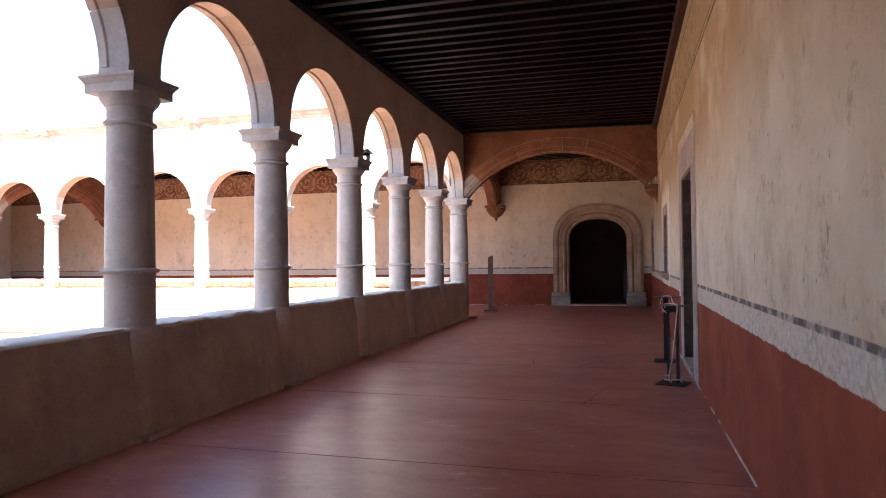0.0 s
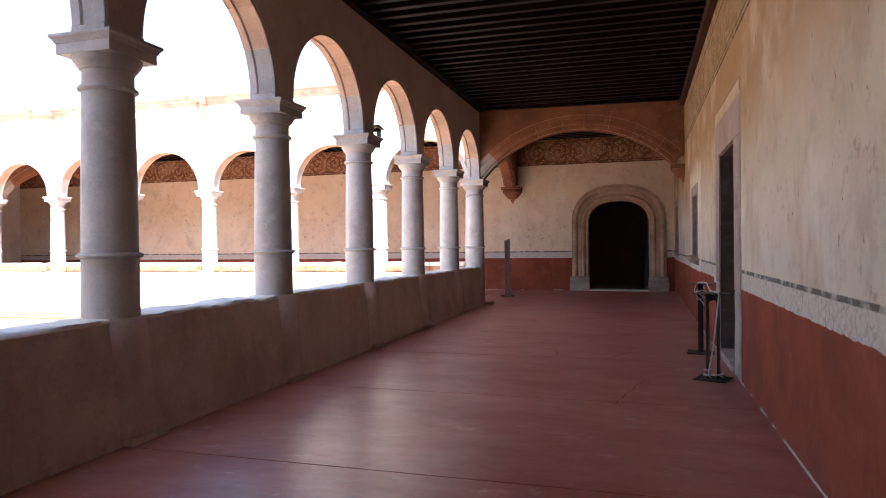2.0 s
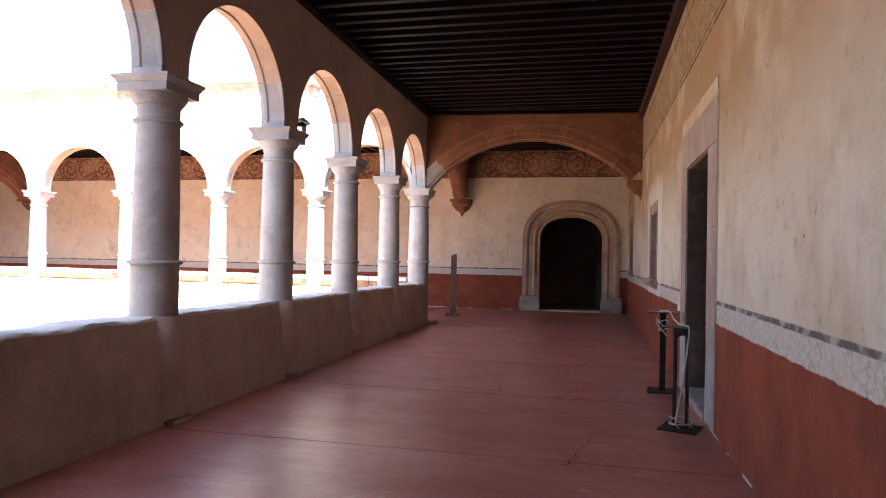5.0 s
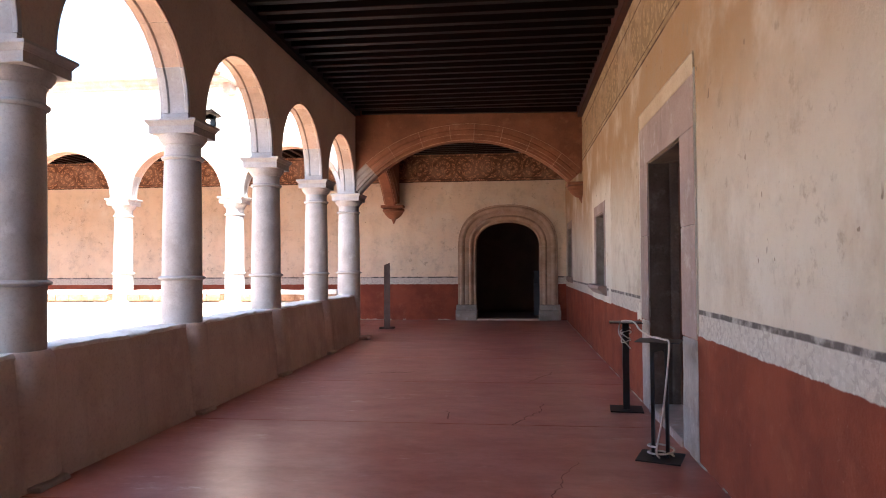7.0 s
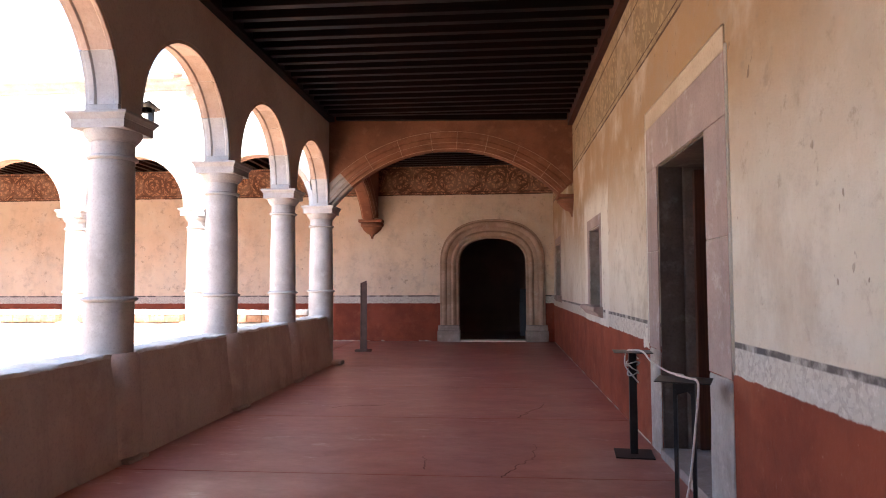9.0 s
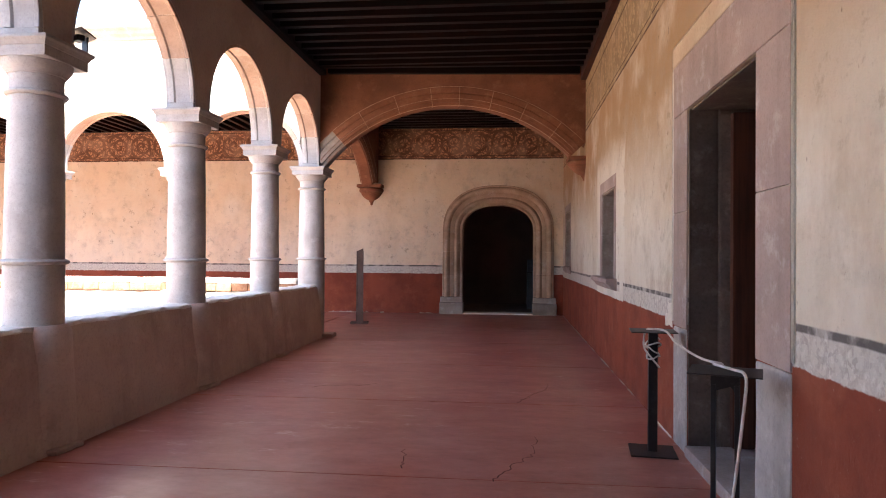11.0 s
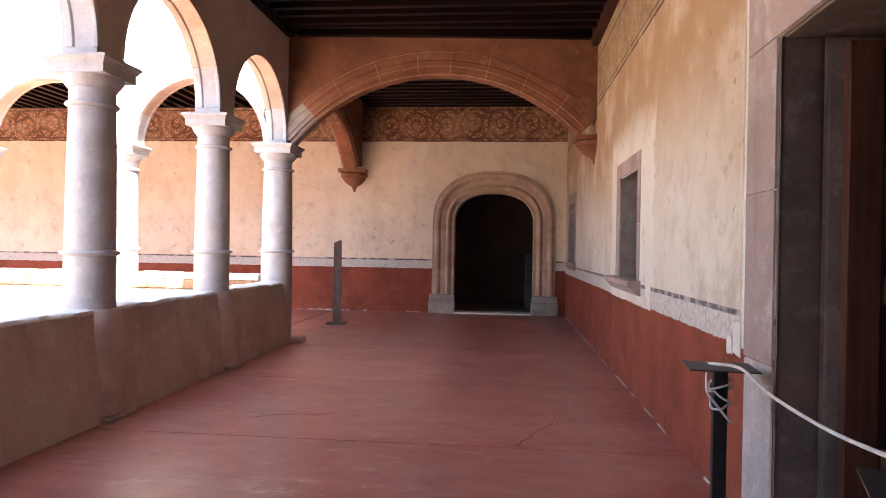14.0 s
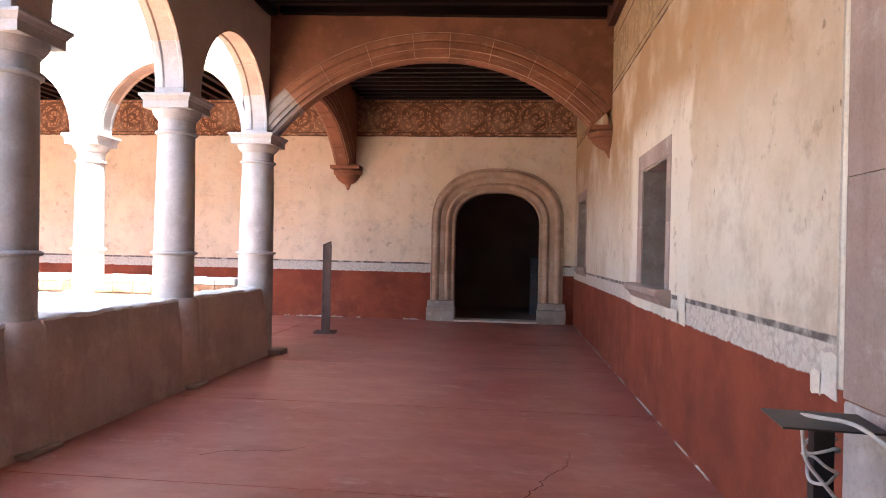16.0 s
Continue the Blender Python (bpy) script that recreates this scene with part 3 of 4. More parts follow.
# columns
def build_column(r, at):
    col = thing("column", "pale grey stone column with ringed shaft and square capital", "column", "arcade columns", at)
    k = r / 0.207
    smooth(part("lower_drum", lathe([(0.214 * k, 0.0), (0.212 * k, 0.9), (0.209 * k, 1.413)]), M_STONE, col))
    smooth(part("lower_ring", lathe([(0.209 * k, 1.414), (0.222 * k, 1.417), (0.238 * k, 1.426), (0.243 * k, 1.436), (0.238 * k, 1.446), (0.220 * k, 1.455), (0.207 * k, 1.459)]), M_STONE, col))
    smooth(part("shaft", lathe([(0.206 * k, 1.460), (0.205 * k, 1.7), (0.199 * k, 2.2), (0.189 * k, 2.697)]), M_STONE, col))
    smooth(part("neck_ring", lathe([(0.189 * k, 2.698), (0.208 * k, 2.702), (0.219 * k, 2.714), (0.219 * k, 2.726), (0.208 * k, 2.737), (0.190 * k, 2.741)]), M_STONE, col))
    smooth(part("neck", lathe([(0.188 * k, 2.742), (0.188 * k, 2.835), (0.192 * k, 2.857)]), M_STONE, col))
    smooth(part("echinus", lathe([(0.193 * k, 2.858), (0.203 * k, 2.862), (0.206 * k, 2.874), (0.224 * k, 2.892), (0.246 * k, 2.925), (0.252 * k, 2.959)]), M_STONE, col))
    h = 0.25 * k
    part("abacus", square_stack([(h - 0.004, 2.960), (h, 2.964), (h, 3.040), (h + 0.006, 3.042), (h + 0.010, 3.052), (h + 0.020, 3.070), (h + 0.034, 3.083), (h + 0.036, 3.088), (h + 0.036, 3.106), (h + 0.031, 3.110)]), M_STONE, col)
    return col


pilot = build_column(0.207, Matrix.Translation((COL_X, COL_Y - STEP_Y, 0)))
for k in range(2, 8):
    copy_thing(pilot, Matrix.Translation((COL_X, COL_Y - STEP_Y * k, 0)) @ Matrix.Rotation(radians((k * 90) % 360), 4, "Z"))
build_column(0.238, Matrix.Translation((COL_X, COL_Y - 0.08, 0)))
for k in range(1, 7):
    copy_thing(pilot, Matrix.Translation((N_COLS[k], COL_Y, 0)) @ Matrix.Rotation(radians((k * 90 + 90) % 360), 4, "Z"))


# parapets: plaster below, rough lime on top
def parapet_mesh(length, face, foot, back, top, seed):
    """Runs along +y; the walk is on +x. Slightly swollen faces and a crumbling upper edge."""
    bm = bmesh.new()
    nu = int(length / 0.06)
    prof = [(foot, 0.0), (foot - 0.015, 0.05), (foot * 0.65 + face * 0.35, 0.3), (foot * 0.3 + face * 0.7, 0.65), (face, top - 0.035), (face - 0.018, top - 0.006), (face - 0.07, top), (face - 0.25, top + 0.006), (back + 0.05, top), (back, top - 0.03), (back, top - 0.14), (back, 0.4), (back, YARD_Z)]
    rows = []
    for i in range(nu + 1):
        u = length * i / nu
        row = []
        for j, (x, z) in enumerate(prof):
            p = Vector((x * 3 + seed, u * 1.3, z * 3))
            d = noise.noise(p) * 0.014 + noise.noise(p * 6) * 0.005
            chip = 0.0
            if 4 <= j <= 9:
                chip = noise.noise(Vector((seed + x, u * 2.5, 0))) * 0.018 + noise.noise(Vector((seed, u * 9.0, j))) * 0.012
            row.append(bm.verts.new((x + (d if 0 < j < 9 else 0) - (abs(chip) if j in (4, 5) else 0), u, z + chip)))
        rows.append(row)
    for a, b in zip(rows, rows[1:]):
        for j in range(len(prof) - 1):
            f = bm.faces.new((a[j], b[j], b[j + 1], a[j + 1]))
            f.material_index = 1 if 4 <= j <= 9 else (2 if j > 9 else 0)
    bm.faces.new(rows[0])
    bm.faces.new(rows[-1])
    return bm


P = parapet_mesh(COL_Y - SOUTH_Y - 0.05, 0.17, 0.26, -0.24, 0.96, 1.7)
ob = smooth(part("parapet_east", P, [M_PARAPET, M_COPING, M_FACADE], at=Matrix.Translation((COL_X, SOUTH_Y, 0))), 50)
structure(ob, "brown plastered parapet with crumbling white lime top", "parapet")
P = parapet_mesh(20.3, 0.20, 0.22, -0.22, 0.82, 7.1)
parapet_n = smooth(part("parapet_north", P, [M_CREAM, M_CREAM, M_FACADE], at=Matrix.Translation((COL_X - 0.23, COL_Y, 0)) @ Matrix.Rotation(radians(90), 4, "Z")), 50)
structure(parapet_n, "white sunlit parapet with a weathered brick band under its coping", "parapet")


def rough_block(x0, x1, y0, y1, z0, z1, seed, amount=0.012):
    bm = one_box(x0, x1, y0, y1, z0, z1, bevel=min(0.02, (z1 - z0) * 0.3))
    bmesh.ops.subdivide_edges(bm, edges=bm.edges, cuts=2, use_grid_fill=True)
    for v in bm.verts:
        v.co += noise.noise_vector(v.co * 7 + Vector((seed, 0, 0))) * amount
    return bm


# coping slabs and the rough brick band under them, between the north columns
for a, b in zip(N_COLS, N_COLS[1:]):
    w = a - b - 0.46
    n = max(4, round(w / 0.31))
    for j in range(n):
        u0, u1 = b + 0.23 + w * j / n, b + 0.23 + w * (j + 1) / n
        hi = random.uniform(-0.012, 0.004)
        for name, mat, lo, up, y0 in (("brick", M_BRICK, 0.822, 0.965, -0.245), ("coping_slab", M_COPING, 0.968, 1.065 + hi, -0.25)):
            ob = smooth(part(name, rough_block(u0 + 0.004, u1 - 0.004, COL_Y + y0, COL_Y + 0.22, lo, up, u0 * 3, 0.010), mat), 40)
            ob.parent = parapet_n
            ob.matrix_parent_inverse = parapet_n.matrix_basis.inverted()

for k in range(0, 8):
    y = COL_Y - STEP_Y * k
    big = 0.04 if k == 0 else 0.0
    ob = smooth(part("base_stone", rough_block(COL_X - 0.1, COL_X + 0.33 + 2.5 * big, y - 0.17 - big, y + 0.13 + 0.05 * (k % 3), 0.0, 0.035 + 0.015 * (k % 2) + big, k * 3.3, 0.030), M_PARAPET), 40)
    tagged(ob, "worn brown stone column base at the parapet's foot", "stone base", "column bases")
    if k:
        ob = smooth(part("pilaster", lathe([(0.31, 0.05), (0.285, 0.5), (0.262, 0.90), (0.23, 0.955)], 24, 180, -90), M_PARAPET), 40)
        ob.matrix_basis = Matrix.Translation((COL_X, y, 0))
        ob.parent = bpy.data.objects["parapet_east"]
        ob.matrix_parent_inverse = bpy.data.objects["parapet_east"].matrix_basis.inverted()

# ---- arches across the walks ----
T_R, T_RISE_C = 2.985, 1.265
T_C = -1.22


def cross_arch(name, axis, c, u0, u1, at0, at1, label):
    """A low moulded arch across a walk. c: its middle; u0, u1: the wall's ends; at0, at1: its two faces."""
    ring = T_R + 0.36
    n = 30
    low, high = [math.asin(min(d / ring, 0.80)) for d in (c - u0, u1 - c)]
    pts = [(c + ring * math.sin(-low + (low + high) * i / n), T_RISE_C + ring * math.cos(-low + (low + high) * i / n)) for i in range(n + 1)]
    pts = [(u0, pts[0][1])] * (pts[0][0] > u0 + 1e-4) + pts + [(u1, pts[-1][1])] * (pts[-1][0] < u1 - 1e-4)
    wall = structure(part(name, wall_over(pts, 5.3, axis, at0, at1), M_TARCH), label)
    t = abs(at1 - at0) / 2
    prof = [(T_R + 0.03, -t + 0.05), (T_R, -t + 0.09), (T_R, t - 0.09), (T_R + 0.03, t - 0.05), (T_R + 0.075, t - 0.045), (T_R + 0.085, t - 0.012), (T_R + 0.145, t - 0.010), (T_R + 0.155, t + 0.006), (T_R + 0.24, t + 0.008), (T_R + 0.262, t - 0.004), (T_R + 0.285, t + 0.010), (T_R + 0.37, t + 0.012), (T_R + 0.398, t + 0.004), (T_R + 0.398, t - 0.15)]
    prof = [(T_R + (r - T_R) * 0.9, y) for r, y in prof]
    prof += [(r, -y) for r, y in prof[::-1]]
    prof = [p for i, p in enumerate(prof) if p not in prof[:i]]
    end, last = math.asin((3.33 - T_RISE_C) / T_R), math.pi - math.asin((3.125 - T_RISE_C) / T_R)
    cuts = [end + (last - end) * f for f in (0, 0.10, 0.225, 0.34, 0.45, 0.545, 0.665, 0.79, 0.895, 1)]
    turn = 0 if axis == "x" else 90
    mid = (at0 + at1) / 2
    place = Matrix.Translation((c, mid, T_RISE_C) if axis == "x" else (mid, c, T_RISE_C)) @ Matrix.Rotation(radians(turn), 4, "Z")
    for a, b in zip(cuts, cuts[1:]):
        g = 0.0014
        part("voussoir", ring_piece(prof, a + g, b - g, 6), M_PLINTH if b == cuts[-1] else M_TARCH, wall, at=place)
    # pale mortar behind the open joints
    half = [(0.05, 0.07), (0.09, 0.04), (0.155, 0.035), (0.18, 0.010), (0.23, 0.006), (0.262, 0.018), (0.30, 0.004), (0.38, 0.004)]
    core = [(T_R + d * 0.9, t - e) for d, e in half]
    core = ring_piece(core + [(r, -y) for r, y in core[::-1]], end + 0.01, last - 0.01, 40)
    part("mortar", core, M_JOINT, wall, at=place)
    # pale worn edges of the mouldings
    for d, e in ((0.020, -0.055), (0.135, -0.007), (0.352, 0.008)):
        for sgn in (-1, 1):
            y = sgn * (t + e)
            part("fillet", ring_piece([(T_R + d - 0.004, y - 0.006), (T_R + d + 0.004, y - 0.006), (T_R + d + 0.004, y + 0.006), (T_R + d - 0.004, y + 0.006)], end + 0.02, last - 0.02, 48), M_JOINT, wall, at=place)
    return wall


skew = Matrix.Translation((COL_X, COL_Y, 0)) @ Matrix.Rotation(radians(4.5), 4, "Z") @ Matrix.Translation((-COL_X, -COL_Y, 0))
cross = cross_arch("wall_cross_arch", "x", T_C, COL_X + 0.05, EAST_X + 0.12, COL_Y - 0.175, COL_Y + 0.175, "red-brown wall over a low moulded stone arch")
cross.matrix_basis = skew
cross_arch("wall_corner_arch", "y", (COL_Y + 0.2 + NORTH_Y - 0.1) / 2, COL_Y + 0.243, NORTH_Y, COL_X - 0.24, COL_X + 0.165, "red-brown wall over a moulded arch in the corner")
cross_arch("wall_far_corner_arch", "y", (COL_Y + 0.2 + NORTH_Y - 0.1) / 2, COL_Y + 0.192, NORTH_Y, N_COLS[6] - 0.24, N_COLS[6] + 0.165, "shaded wall over a moulded arch in the far corner")


def corbel(at, label):
    """A turned pendant bracket that carries an arch at a wall; the wall is behind +y."""
    c = thing("corbel", label, "corbel", "arch corbels", at)
    part("abacus", one_box(-0.33, 0.33, -0.33, 0.03, 0.26, 0.34, bevel=0.015), M_TARCH, c)
    smooth(part("upper_roll", lathe([(0.28, 0.14), (0.315, 0.16), (0.325, 0.20), (0.315, 0.24), (0.28, 0.259)], 32, 180, 180), M_TARCH, c))
    smooth(part("bowl", lathe([(0.07, -0.06), (0.14, -0.03), (0.21, 0.03), (0.26, 0.09), (0.28, 0.139)], 32, 180, 180), M_TARCH, c))
    smooth(part("drop", lathe([(0.005, -0.19), (0.03, -0.17), (0.035, -0.13), (0.055, -0.10), (0.07, -0.061)], 24, 180, 180), M_TARCH, c))
    return c


corbel(Matrix.Translation((EAST_X, COL_Y + 0.39, 3.055)) @ Matrix.Rotation(radians(-90), 4, "Z") @ Matrix.Diagonal((0.8, 0.95, 0.82, 1)), "turned red-brown stone corbel under the cross arch")
corbel(Matrix.Translation((COL_X - 0.01, NORTH_Y, 3.02)), "turned red-brown stone corbel with a hanging drop")
corbel(Matrix.Translation((N_COLS[6], NORTH_Y, 3.02)), "turned shaded stone corbel in the far corner")

# ---- ceiling beams ----
plates = structure(new("trim"), "red-stained wooden wall plates under the ceiling", "trim")
part("wall_plate", one_box(EAST_X - 0.10, EAST_X, SOUTH_Y, COL_Y + 0.13, 4.70, 4.985, bevel=0.01), M_PLATEWOOD, plates)
part("wall_plate", one_box(COL_X + 0.173, COL_X + 0.30, SOUTH_Y, COL_Y - 0.243, 4.78, 4.985, bevel=0.01), M_BEAM, plates)
part("wall_plate", one_box(COL_X + 0.31, EAST_X - 0.12, COL_Y - 0.30, COL_Y - 0.18, 4.82, 4.984, bevel=0.01), M_BEAM, plates, at=skew)
part("wall_plate", one_box(COL_X + 0.302, EAST_X - 0.002, NORTH_Y - 0.10, NORTH_Y, 4.85, 4.985, bevel=0.01), M_BEAM, plates)
part("wall_plate", one_box(WEST_X, COL_X - 0.25, NORTH_Y - 0.10, NORTH_Y, 4.85, 4.985, bevel=0.01), M_BEAM, plates)
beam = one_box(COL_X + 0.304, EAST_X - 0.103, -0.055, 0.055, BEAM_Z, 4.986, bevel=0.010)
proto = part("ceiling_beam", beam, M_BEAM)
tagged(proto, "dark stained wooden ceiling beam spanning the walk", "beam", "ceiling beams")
wedge = copy_thing(proto, Matrix.Translation((0.9, COL_Y - 0.22, 0)))
wedge.matrix_basis = Matrix.Translation((0.02, COL_Y - 0.36, 0.02)) @ Matrix.Rotation(radians(2.2), 4, "Z")
y = COL_Y - 0.695
proto.matrix_basis = Matrix.Translation((0, y, 0))
while y > SOUTH_Y + 0.4:
    y -= 0.321
    copy_thing(proto, Matrix.Translation((0, y, random.uniform(-0.006, 0.006))) @ Matrix.Rotation(random.uniform(-0.004, 0.004), 4, "Z"))
for k in range(14):
    copy_thing(proto, Matrix.Translation((0, COL_Y + 0.78 + 0.31 * k, 0.015)))
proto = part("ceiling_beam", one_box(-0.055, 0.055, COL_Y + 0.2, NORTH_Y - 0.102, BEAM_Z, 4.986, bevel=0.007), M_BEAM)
tagged(proto, "dark stained wooden beam over the north walk", "beam", "ceiling beams")
proto.matrix_basis = Matrix.Translation((COL_X - 0.5, 0, 0.01))
for k in range(1, 50):
    copy_thing(proto, Matrix.Translation((COL_X - 0.5 - 0.31 * k, 0, 0.01)))

# ---- roof edge of the courtyard ----
CORN = [(0.0, 5.52), (0.05, 5.53), (0.06, 5.58), (0.12, 5.62), (0.13, 5.68), (0.20, 5.72), (0.21, 5.80), (0.0, 5.82)]


def cornice(name, length, at):
    bm = bmesh.new()
    a, b = [[bm.verts.new((u, -d, z)) for d, z in CORN] for u in (0, length)]
    for i in range(len(CORN)):
        j = (i + 1) % len(CORN)
        bm.faces.new((a[i], a[j], b[j], b[i]))
    bm.faces.new(a)
    bm.faces.new(b)
    ob = part(name, bm, M_CORNICE, at=at)
    return structure(ob, "weathered moulded stone cornice at the roof edge", "cornice")


cornice("cornice_north", 20.0, Matrix.Translation((COL_X - 20.2, COL_Y - 0.152, 0.02)))


def spout(at):
    s = thing("rain_spout", "weathered carved stone rain spout under the cornice", "rain spout", "rain spouts", at)
    smooth(part("channel", rough_block(-0.13, 0.13, -0.75, 0.0, 5.55, 5.72, 4.0, 0.02), M_CORNICE, s))
    smooth(part("lip", rough_block(-0.09, 0.09, -0.95, -0.74, 5.60, 5.74, 9.0, 0.025), M_CORNICE, s))
    smooth(part("bracket", rough_block(-0.08, 0.08, -0.30, 0.0, 5.34, 5.56, 2.0, 0.02), M_CORNICE, s))
    return s


first = spout(Matrix.Translation((N_COLS[1], COL_Y - 0.155, 0)))
for k in (3, 5):
    copy_thing(first, Matrix.Translation((N_COLS[k], COL_Y - 0.155, 0)))

# ---- north doorway surround ----
surround = thing("door_surround", "moulded pinkish stone doorway with basket arch and plinths", "doorway")
S_FULL = [(0.31, 0.30), (0.0, 0.30), (0.0, 0.05), (0.015, 0.03), (0.075, 0.03), (0.095, 0.01), (0.125, -0.03), (0.165, -0.045), (0.205, -0.03), (0.225, 0.0), (0.245, -0.012), (0.345, -0.016), (0.365, -0.04), (0.40, -0.075), (0.45, -0.085), (0.49, -0.07), (0.51, -0.045), (0.54, -0.055), (0.555, -0.04), (0.555, 0.0), (0.31, 0.0)]
S_PROF = [(0.93 * a, b) for a, b in S_FULL]


def sweep(rows):
    """A moulding from rows of points, joined row to row, closed round its profile and at both ends."""
    bm = bmesh.new()
    vs = [[bm.verts.new(p) for p in row] for row in rows]
    k = len(vs[0])
    for p, q in zip(vs, vs[1:]):
        for i in range(k):
            j = (i + 1) % k
            bm.faces.new((p[i], p[j], q[j], q[i]))
    bm.faces.new(vs[0])
    bm.faces.new(vs[-1])
    return bm


curves = [basket(s, 60) for s, d in S_PROF]
marks = (0, 11, 22, 38, 49, 60)
for a, b in zip(marks, marks[1:]):
    rows = []
    for i in range(a, b + 1):
        rows.append([Vector((curves[j][i][0], NORTH_Y + d, curves[j][i][1])) for j, (s, d) in enumerate(S_PROF)])
    smooth(part("voussoir", sweep(rows), M_SURR, surround), 40)
for side in (-1, 1):
    for z0, z1 in ((0.45, 1.02), (1.024, 1.62), (1.624, ND_S - 0.002)):
        rows = [[Vector((ND_C + side * (ND_A + s), NORTH_Y + d, z)) for s, d in S_PROF] for z in (z0, z1)]
        smooth(part("jamb_stone", sweep(rows), M_SURR, surround), 40)
    a, b = ND_C + side * (ND_A - 0.025), ND_C + side * (ND_A + 0.585)
    smooth(part("plinth", rough_block(min(a, b), max(a, b), NORTH_Y - 0.12, NORTH_Y + 0.30, 0.0, 0.30, side * 5.0, 0.012), M_PLINTH, surround), 40)
    a, b = ND_C + side * (ND_A - 0.012), ND_C + side * (ND_A + 0.57)
    smooth(part("plinth_top", rough_block(min(a, b), max(a, b), NORTH_Y - 0.10, NORTH_Y + 0.30, 0.302, 0.448, side * 8.0, 0.010), M_PLINTH, surround), 40)
sill = smooth(part("threshold", rough_block(ND_C - 0.96, ND_C + 0.96, NORTH_Y - 0.10, NORTH_Y + 0.45, -0.01, 0.035, 3.0, 0.008), M_MORTAR), 40)
tagged(sill, "worn pale stone threshold of the dark doorway", "threshold")
box_thing = thing("control_box", "grey enamel control box on a stand in the dark room", "control box", at=Matrix.Translation((0.46, 24.1, 0)))
part("cabinet", one_box(-0.12, 0.12, -0.08, 0.08, 1.05, 1.42, bevel=0.01), M_GREY, box_thing)
part("pedestal", one_box(-0.13, 0.13, -0.09, 0.09, 0.0, 1.048, bevel=0.01), M_GREY, box_thing)

# ---- stone door frame in the east wall ----
y0, y1, zt = DOOR
frame_e = thing("door_frame", "pinkish grey dressed stone door frame", "door frame")
F = EAST_X - 0.012
for ya, yb in ((y0 - 0.455, y0), (y1, y1 + 0.40)):
    for za, zb in ((0.0, 0.95), (0.953, 1.86), (1.863, zt)):
        low = za == 0.0
        bm = rough_block(F, EAST_X + 0.22, ya, yb, za, zb, ya + za, 0.006) if low else one_box(F, EAST_X + 0.22, ya, yb, za, zb, bevel=0.008)
        smooth(part("jamb_stone", bm, M_LIMED if low else M_FRAME, frame_e, "limewashed lower stone" if low else ""), 40)
part("lintel_stone", one_box(F, EAST_X + 0.22, y0 - 0.455, y1 + 0.40, zt + 0.003, 3.06, bevel=0.008), M_FRAME, frame_e)
# reveal and soffit stone, coloured darker than the frame to give the recess shade
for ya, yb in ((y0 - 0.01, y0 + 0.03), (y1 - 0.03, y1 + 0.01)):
    smooth(part("reveal_stone", rough_block(EAST_X + 0.224, EAST_X + 0.56, ya, yb, 0.0, zt, ya, 0.008), M_REVEAL_SHADE, frame_e), 40)
smooth(part("reveal_stone", rough_block(EAST_X + 0.006, EAST_X + 0.222, y1 - 0.014, y1 - 0.001, 0.0, zt, 3.0, 0.004), M_REVEAL_SHADE, frame_e), 40)
smooth(part("reveal_stone", rough_block(EAST_X + 0.02, EAST_X + 0.54, y0 + 0.032, y1 - 0.032, zt - 0.016, zt - 0.003, 2.0, 0.003), M_REVEAL_SHADE, frame_e), 40)
step = smooth(part("doorstep", rough_block(EAST_X - 0.03, EAST_X + 0.56, y0 + 0.01, y1 - 0.01, -0.01, 0.085, 5.0, 0.008), M_FRAME), 40)
tagged(step, "worn grey stone doorstep", "doorstep")
edge = thing("plaster_edging", "fresh cream plaster strip round the door frame", "plaster strip")
for ya, yb, za, zb in ((y0 - 0.492, y0 - 0.457, 1.0, 3.10), (y1 + 0.402, y1 + 0.46, 0.98, 3.06), (y0 - 0.455, y1 + 0.46, 3.062, 3.24)):
    part("strip", rough_block(EAST_X - 0.007, EAST_X + 0.01, ya, yb, za, zb, za, 0.003), M_OCHRE if za > 3.0 else M_CREAM, edge)

door = thing("door", "old red-brown plank door standing open inwards", "door", at=Matrix.Translation((EAST_X + 0.40, y1 - 0.08, 0.09)))
leaf_turn = Matrix.Translation((0.06, 0, 0)) @ Matrix.Rotation(radians(30), 4, "Z") @ Matrix.Translation((-0.06, 0, 0))
part("post", one_box(-0.10, 0.06, -0.02, 0.045, 0.0, 2.50, bevel=0.006), M_DOOR, door)
for k in range(5):
    part("plank", one_box(0.07 + 0.15 * k, 0.217 + 0.15 * k, -0.01, 0.035, 0.01, 2.48, bevel=0.004), M_DOOR, door, at=leaf_turn)
for z in (0.35, 1.2, 2.1):
    part("rail", one_box(0.07, 0.82, -0.04, -0.011, z, z + 0.14, bevel=0.005), M_DOOR, door, at=leaf_turn)

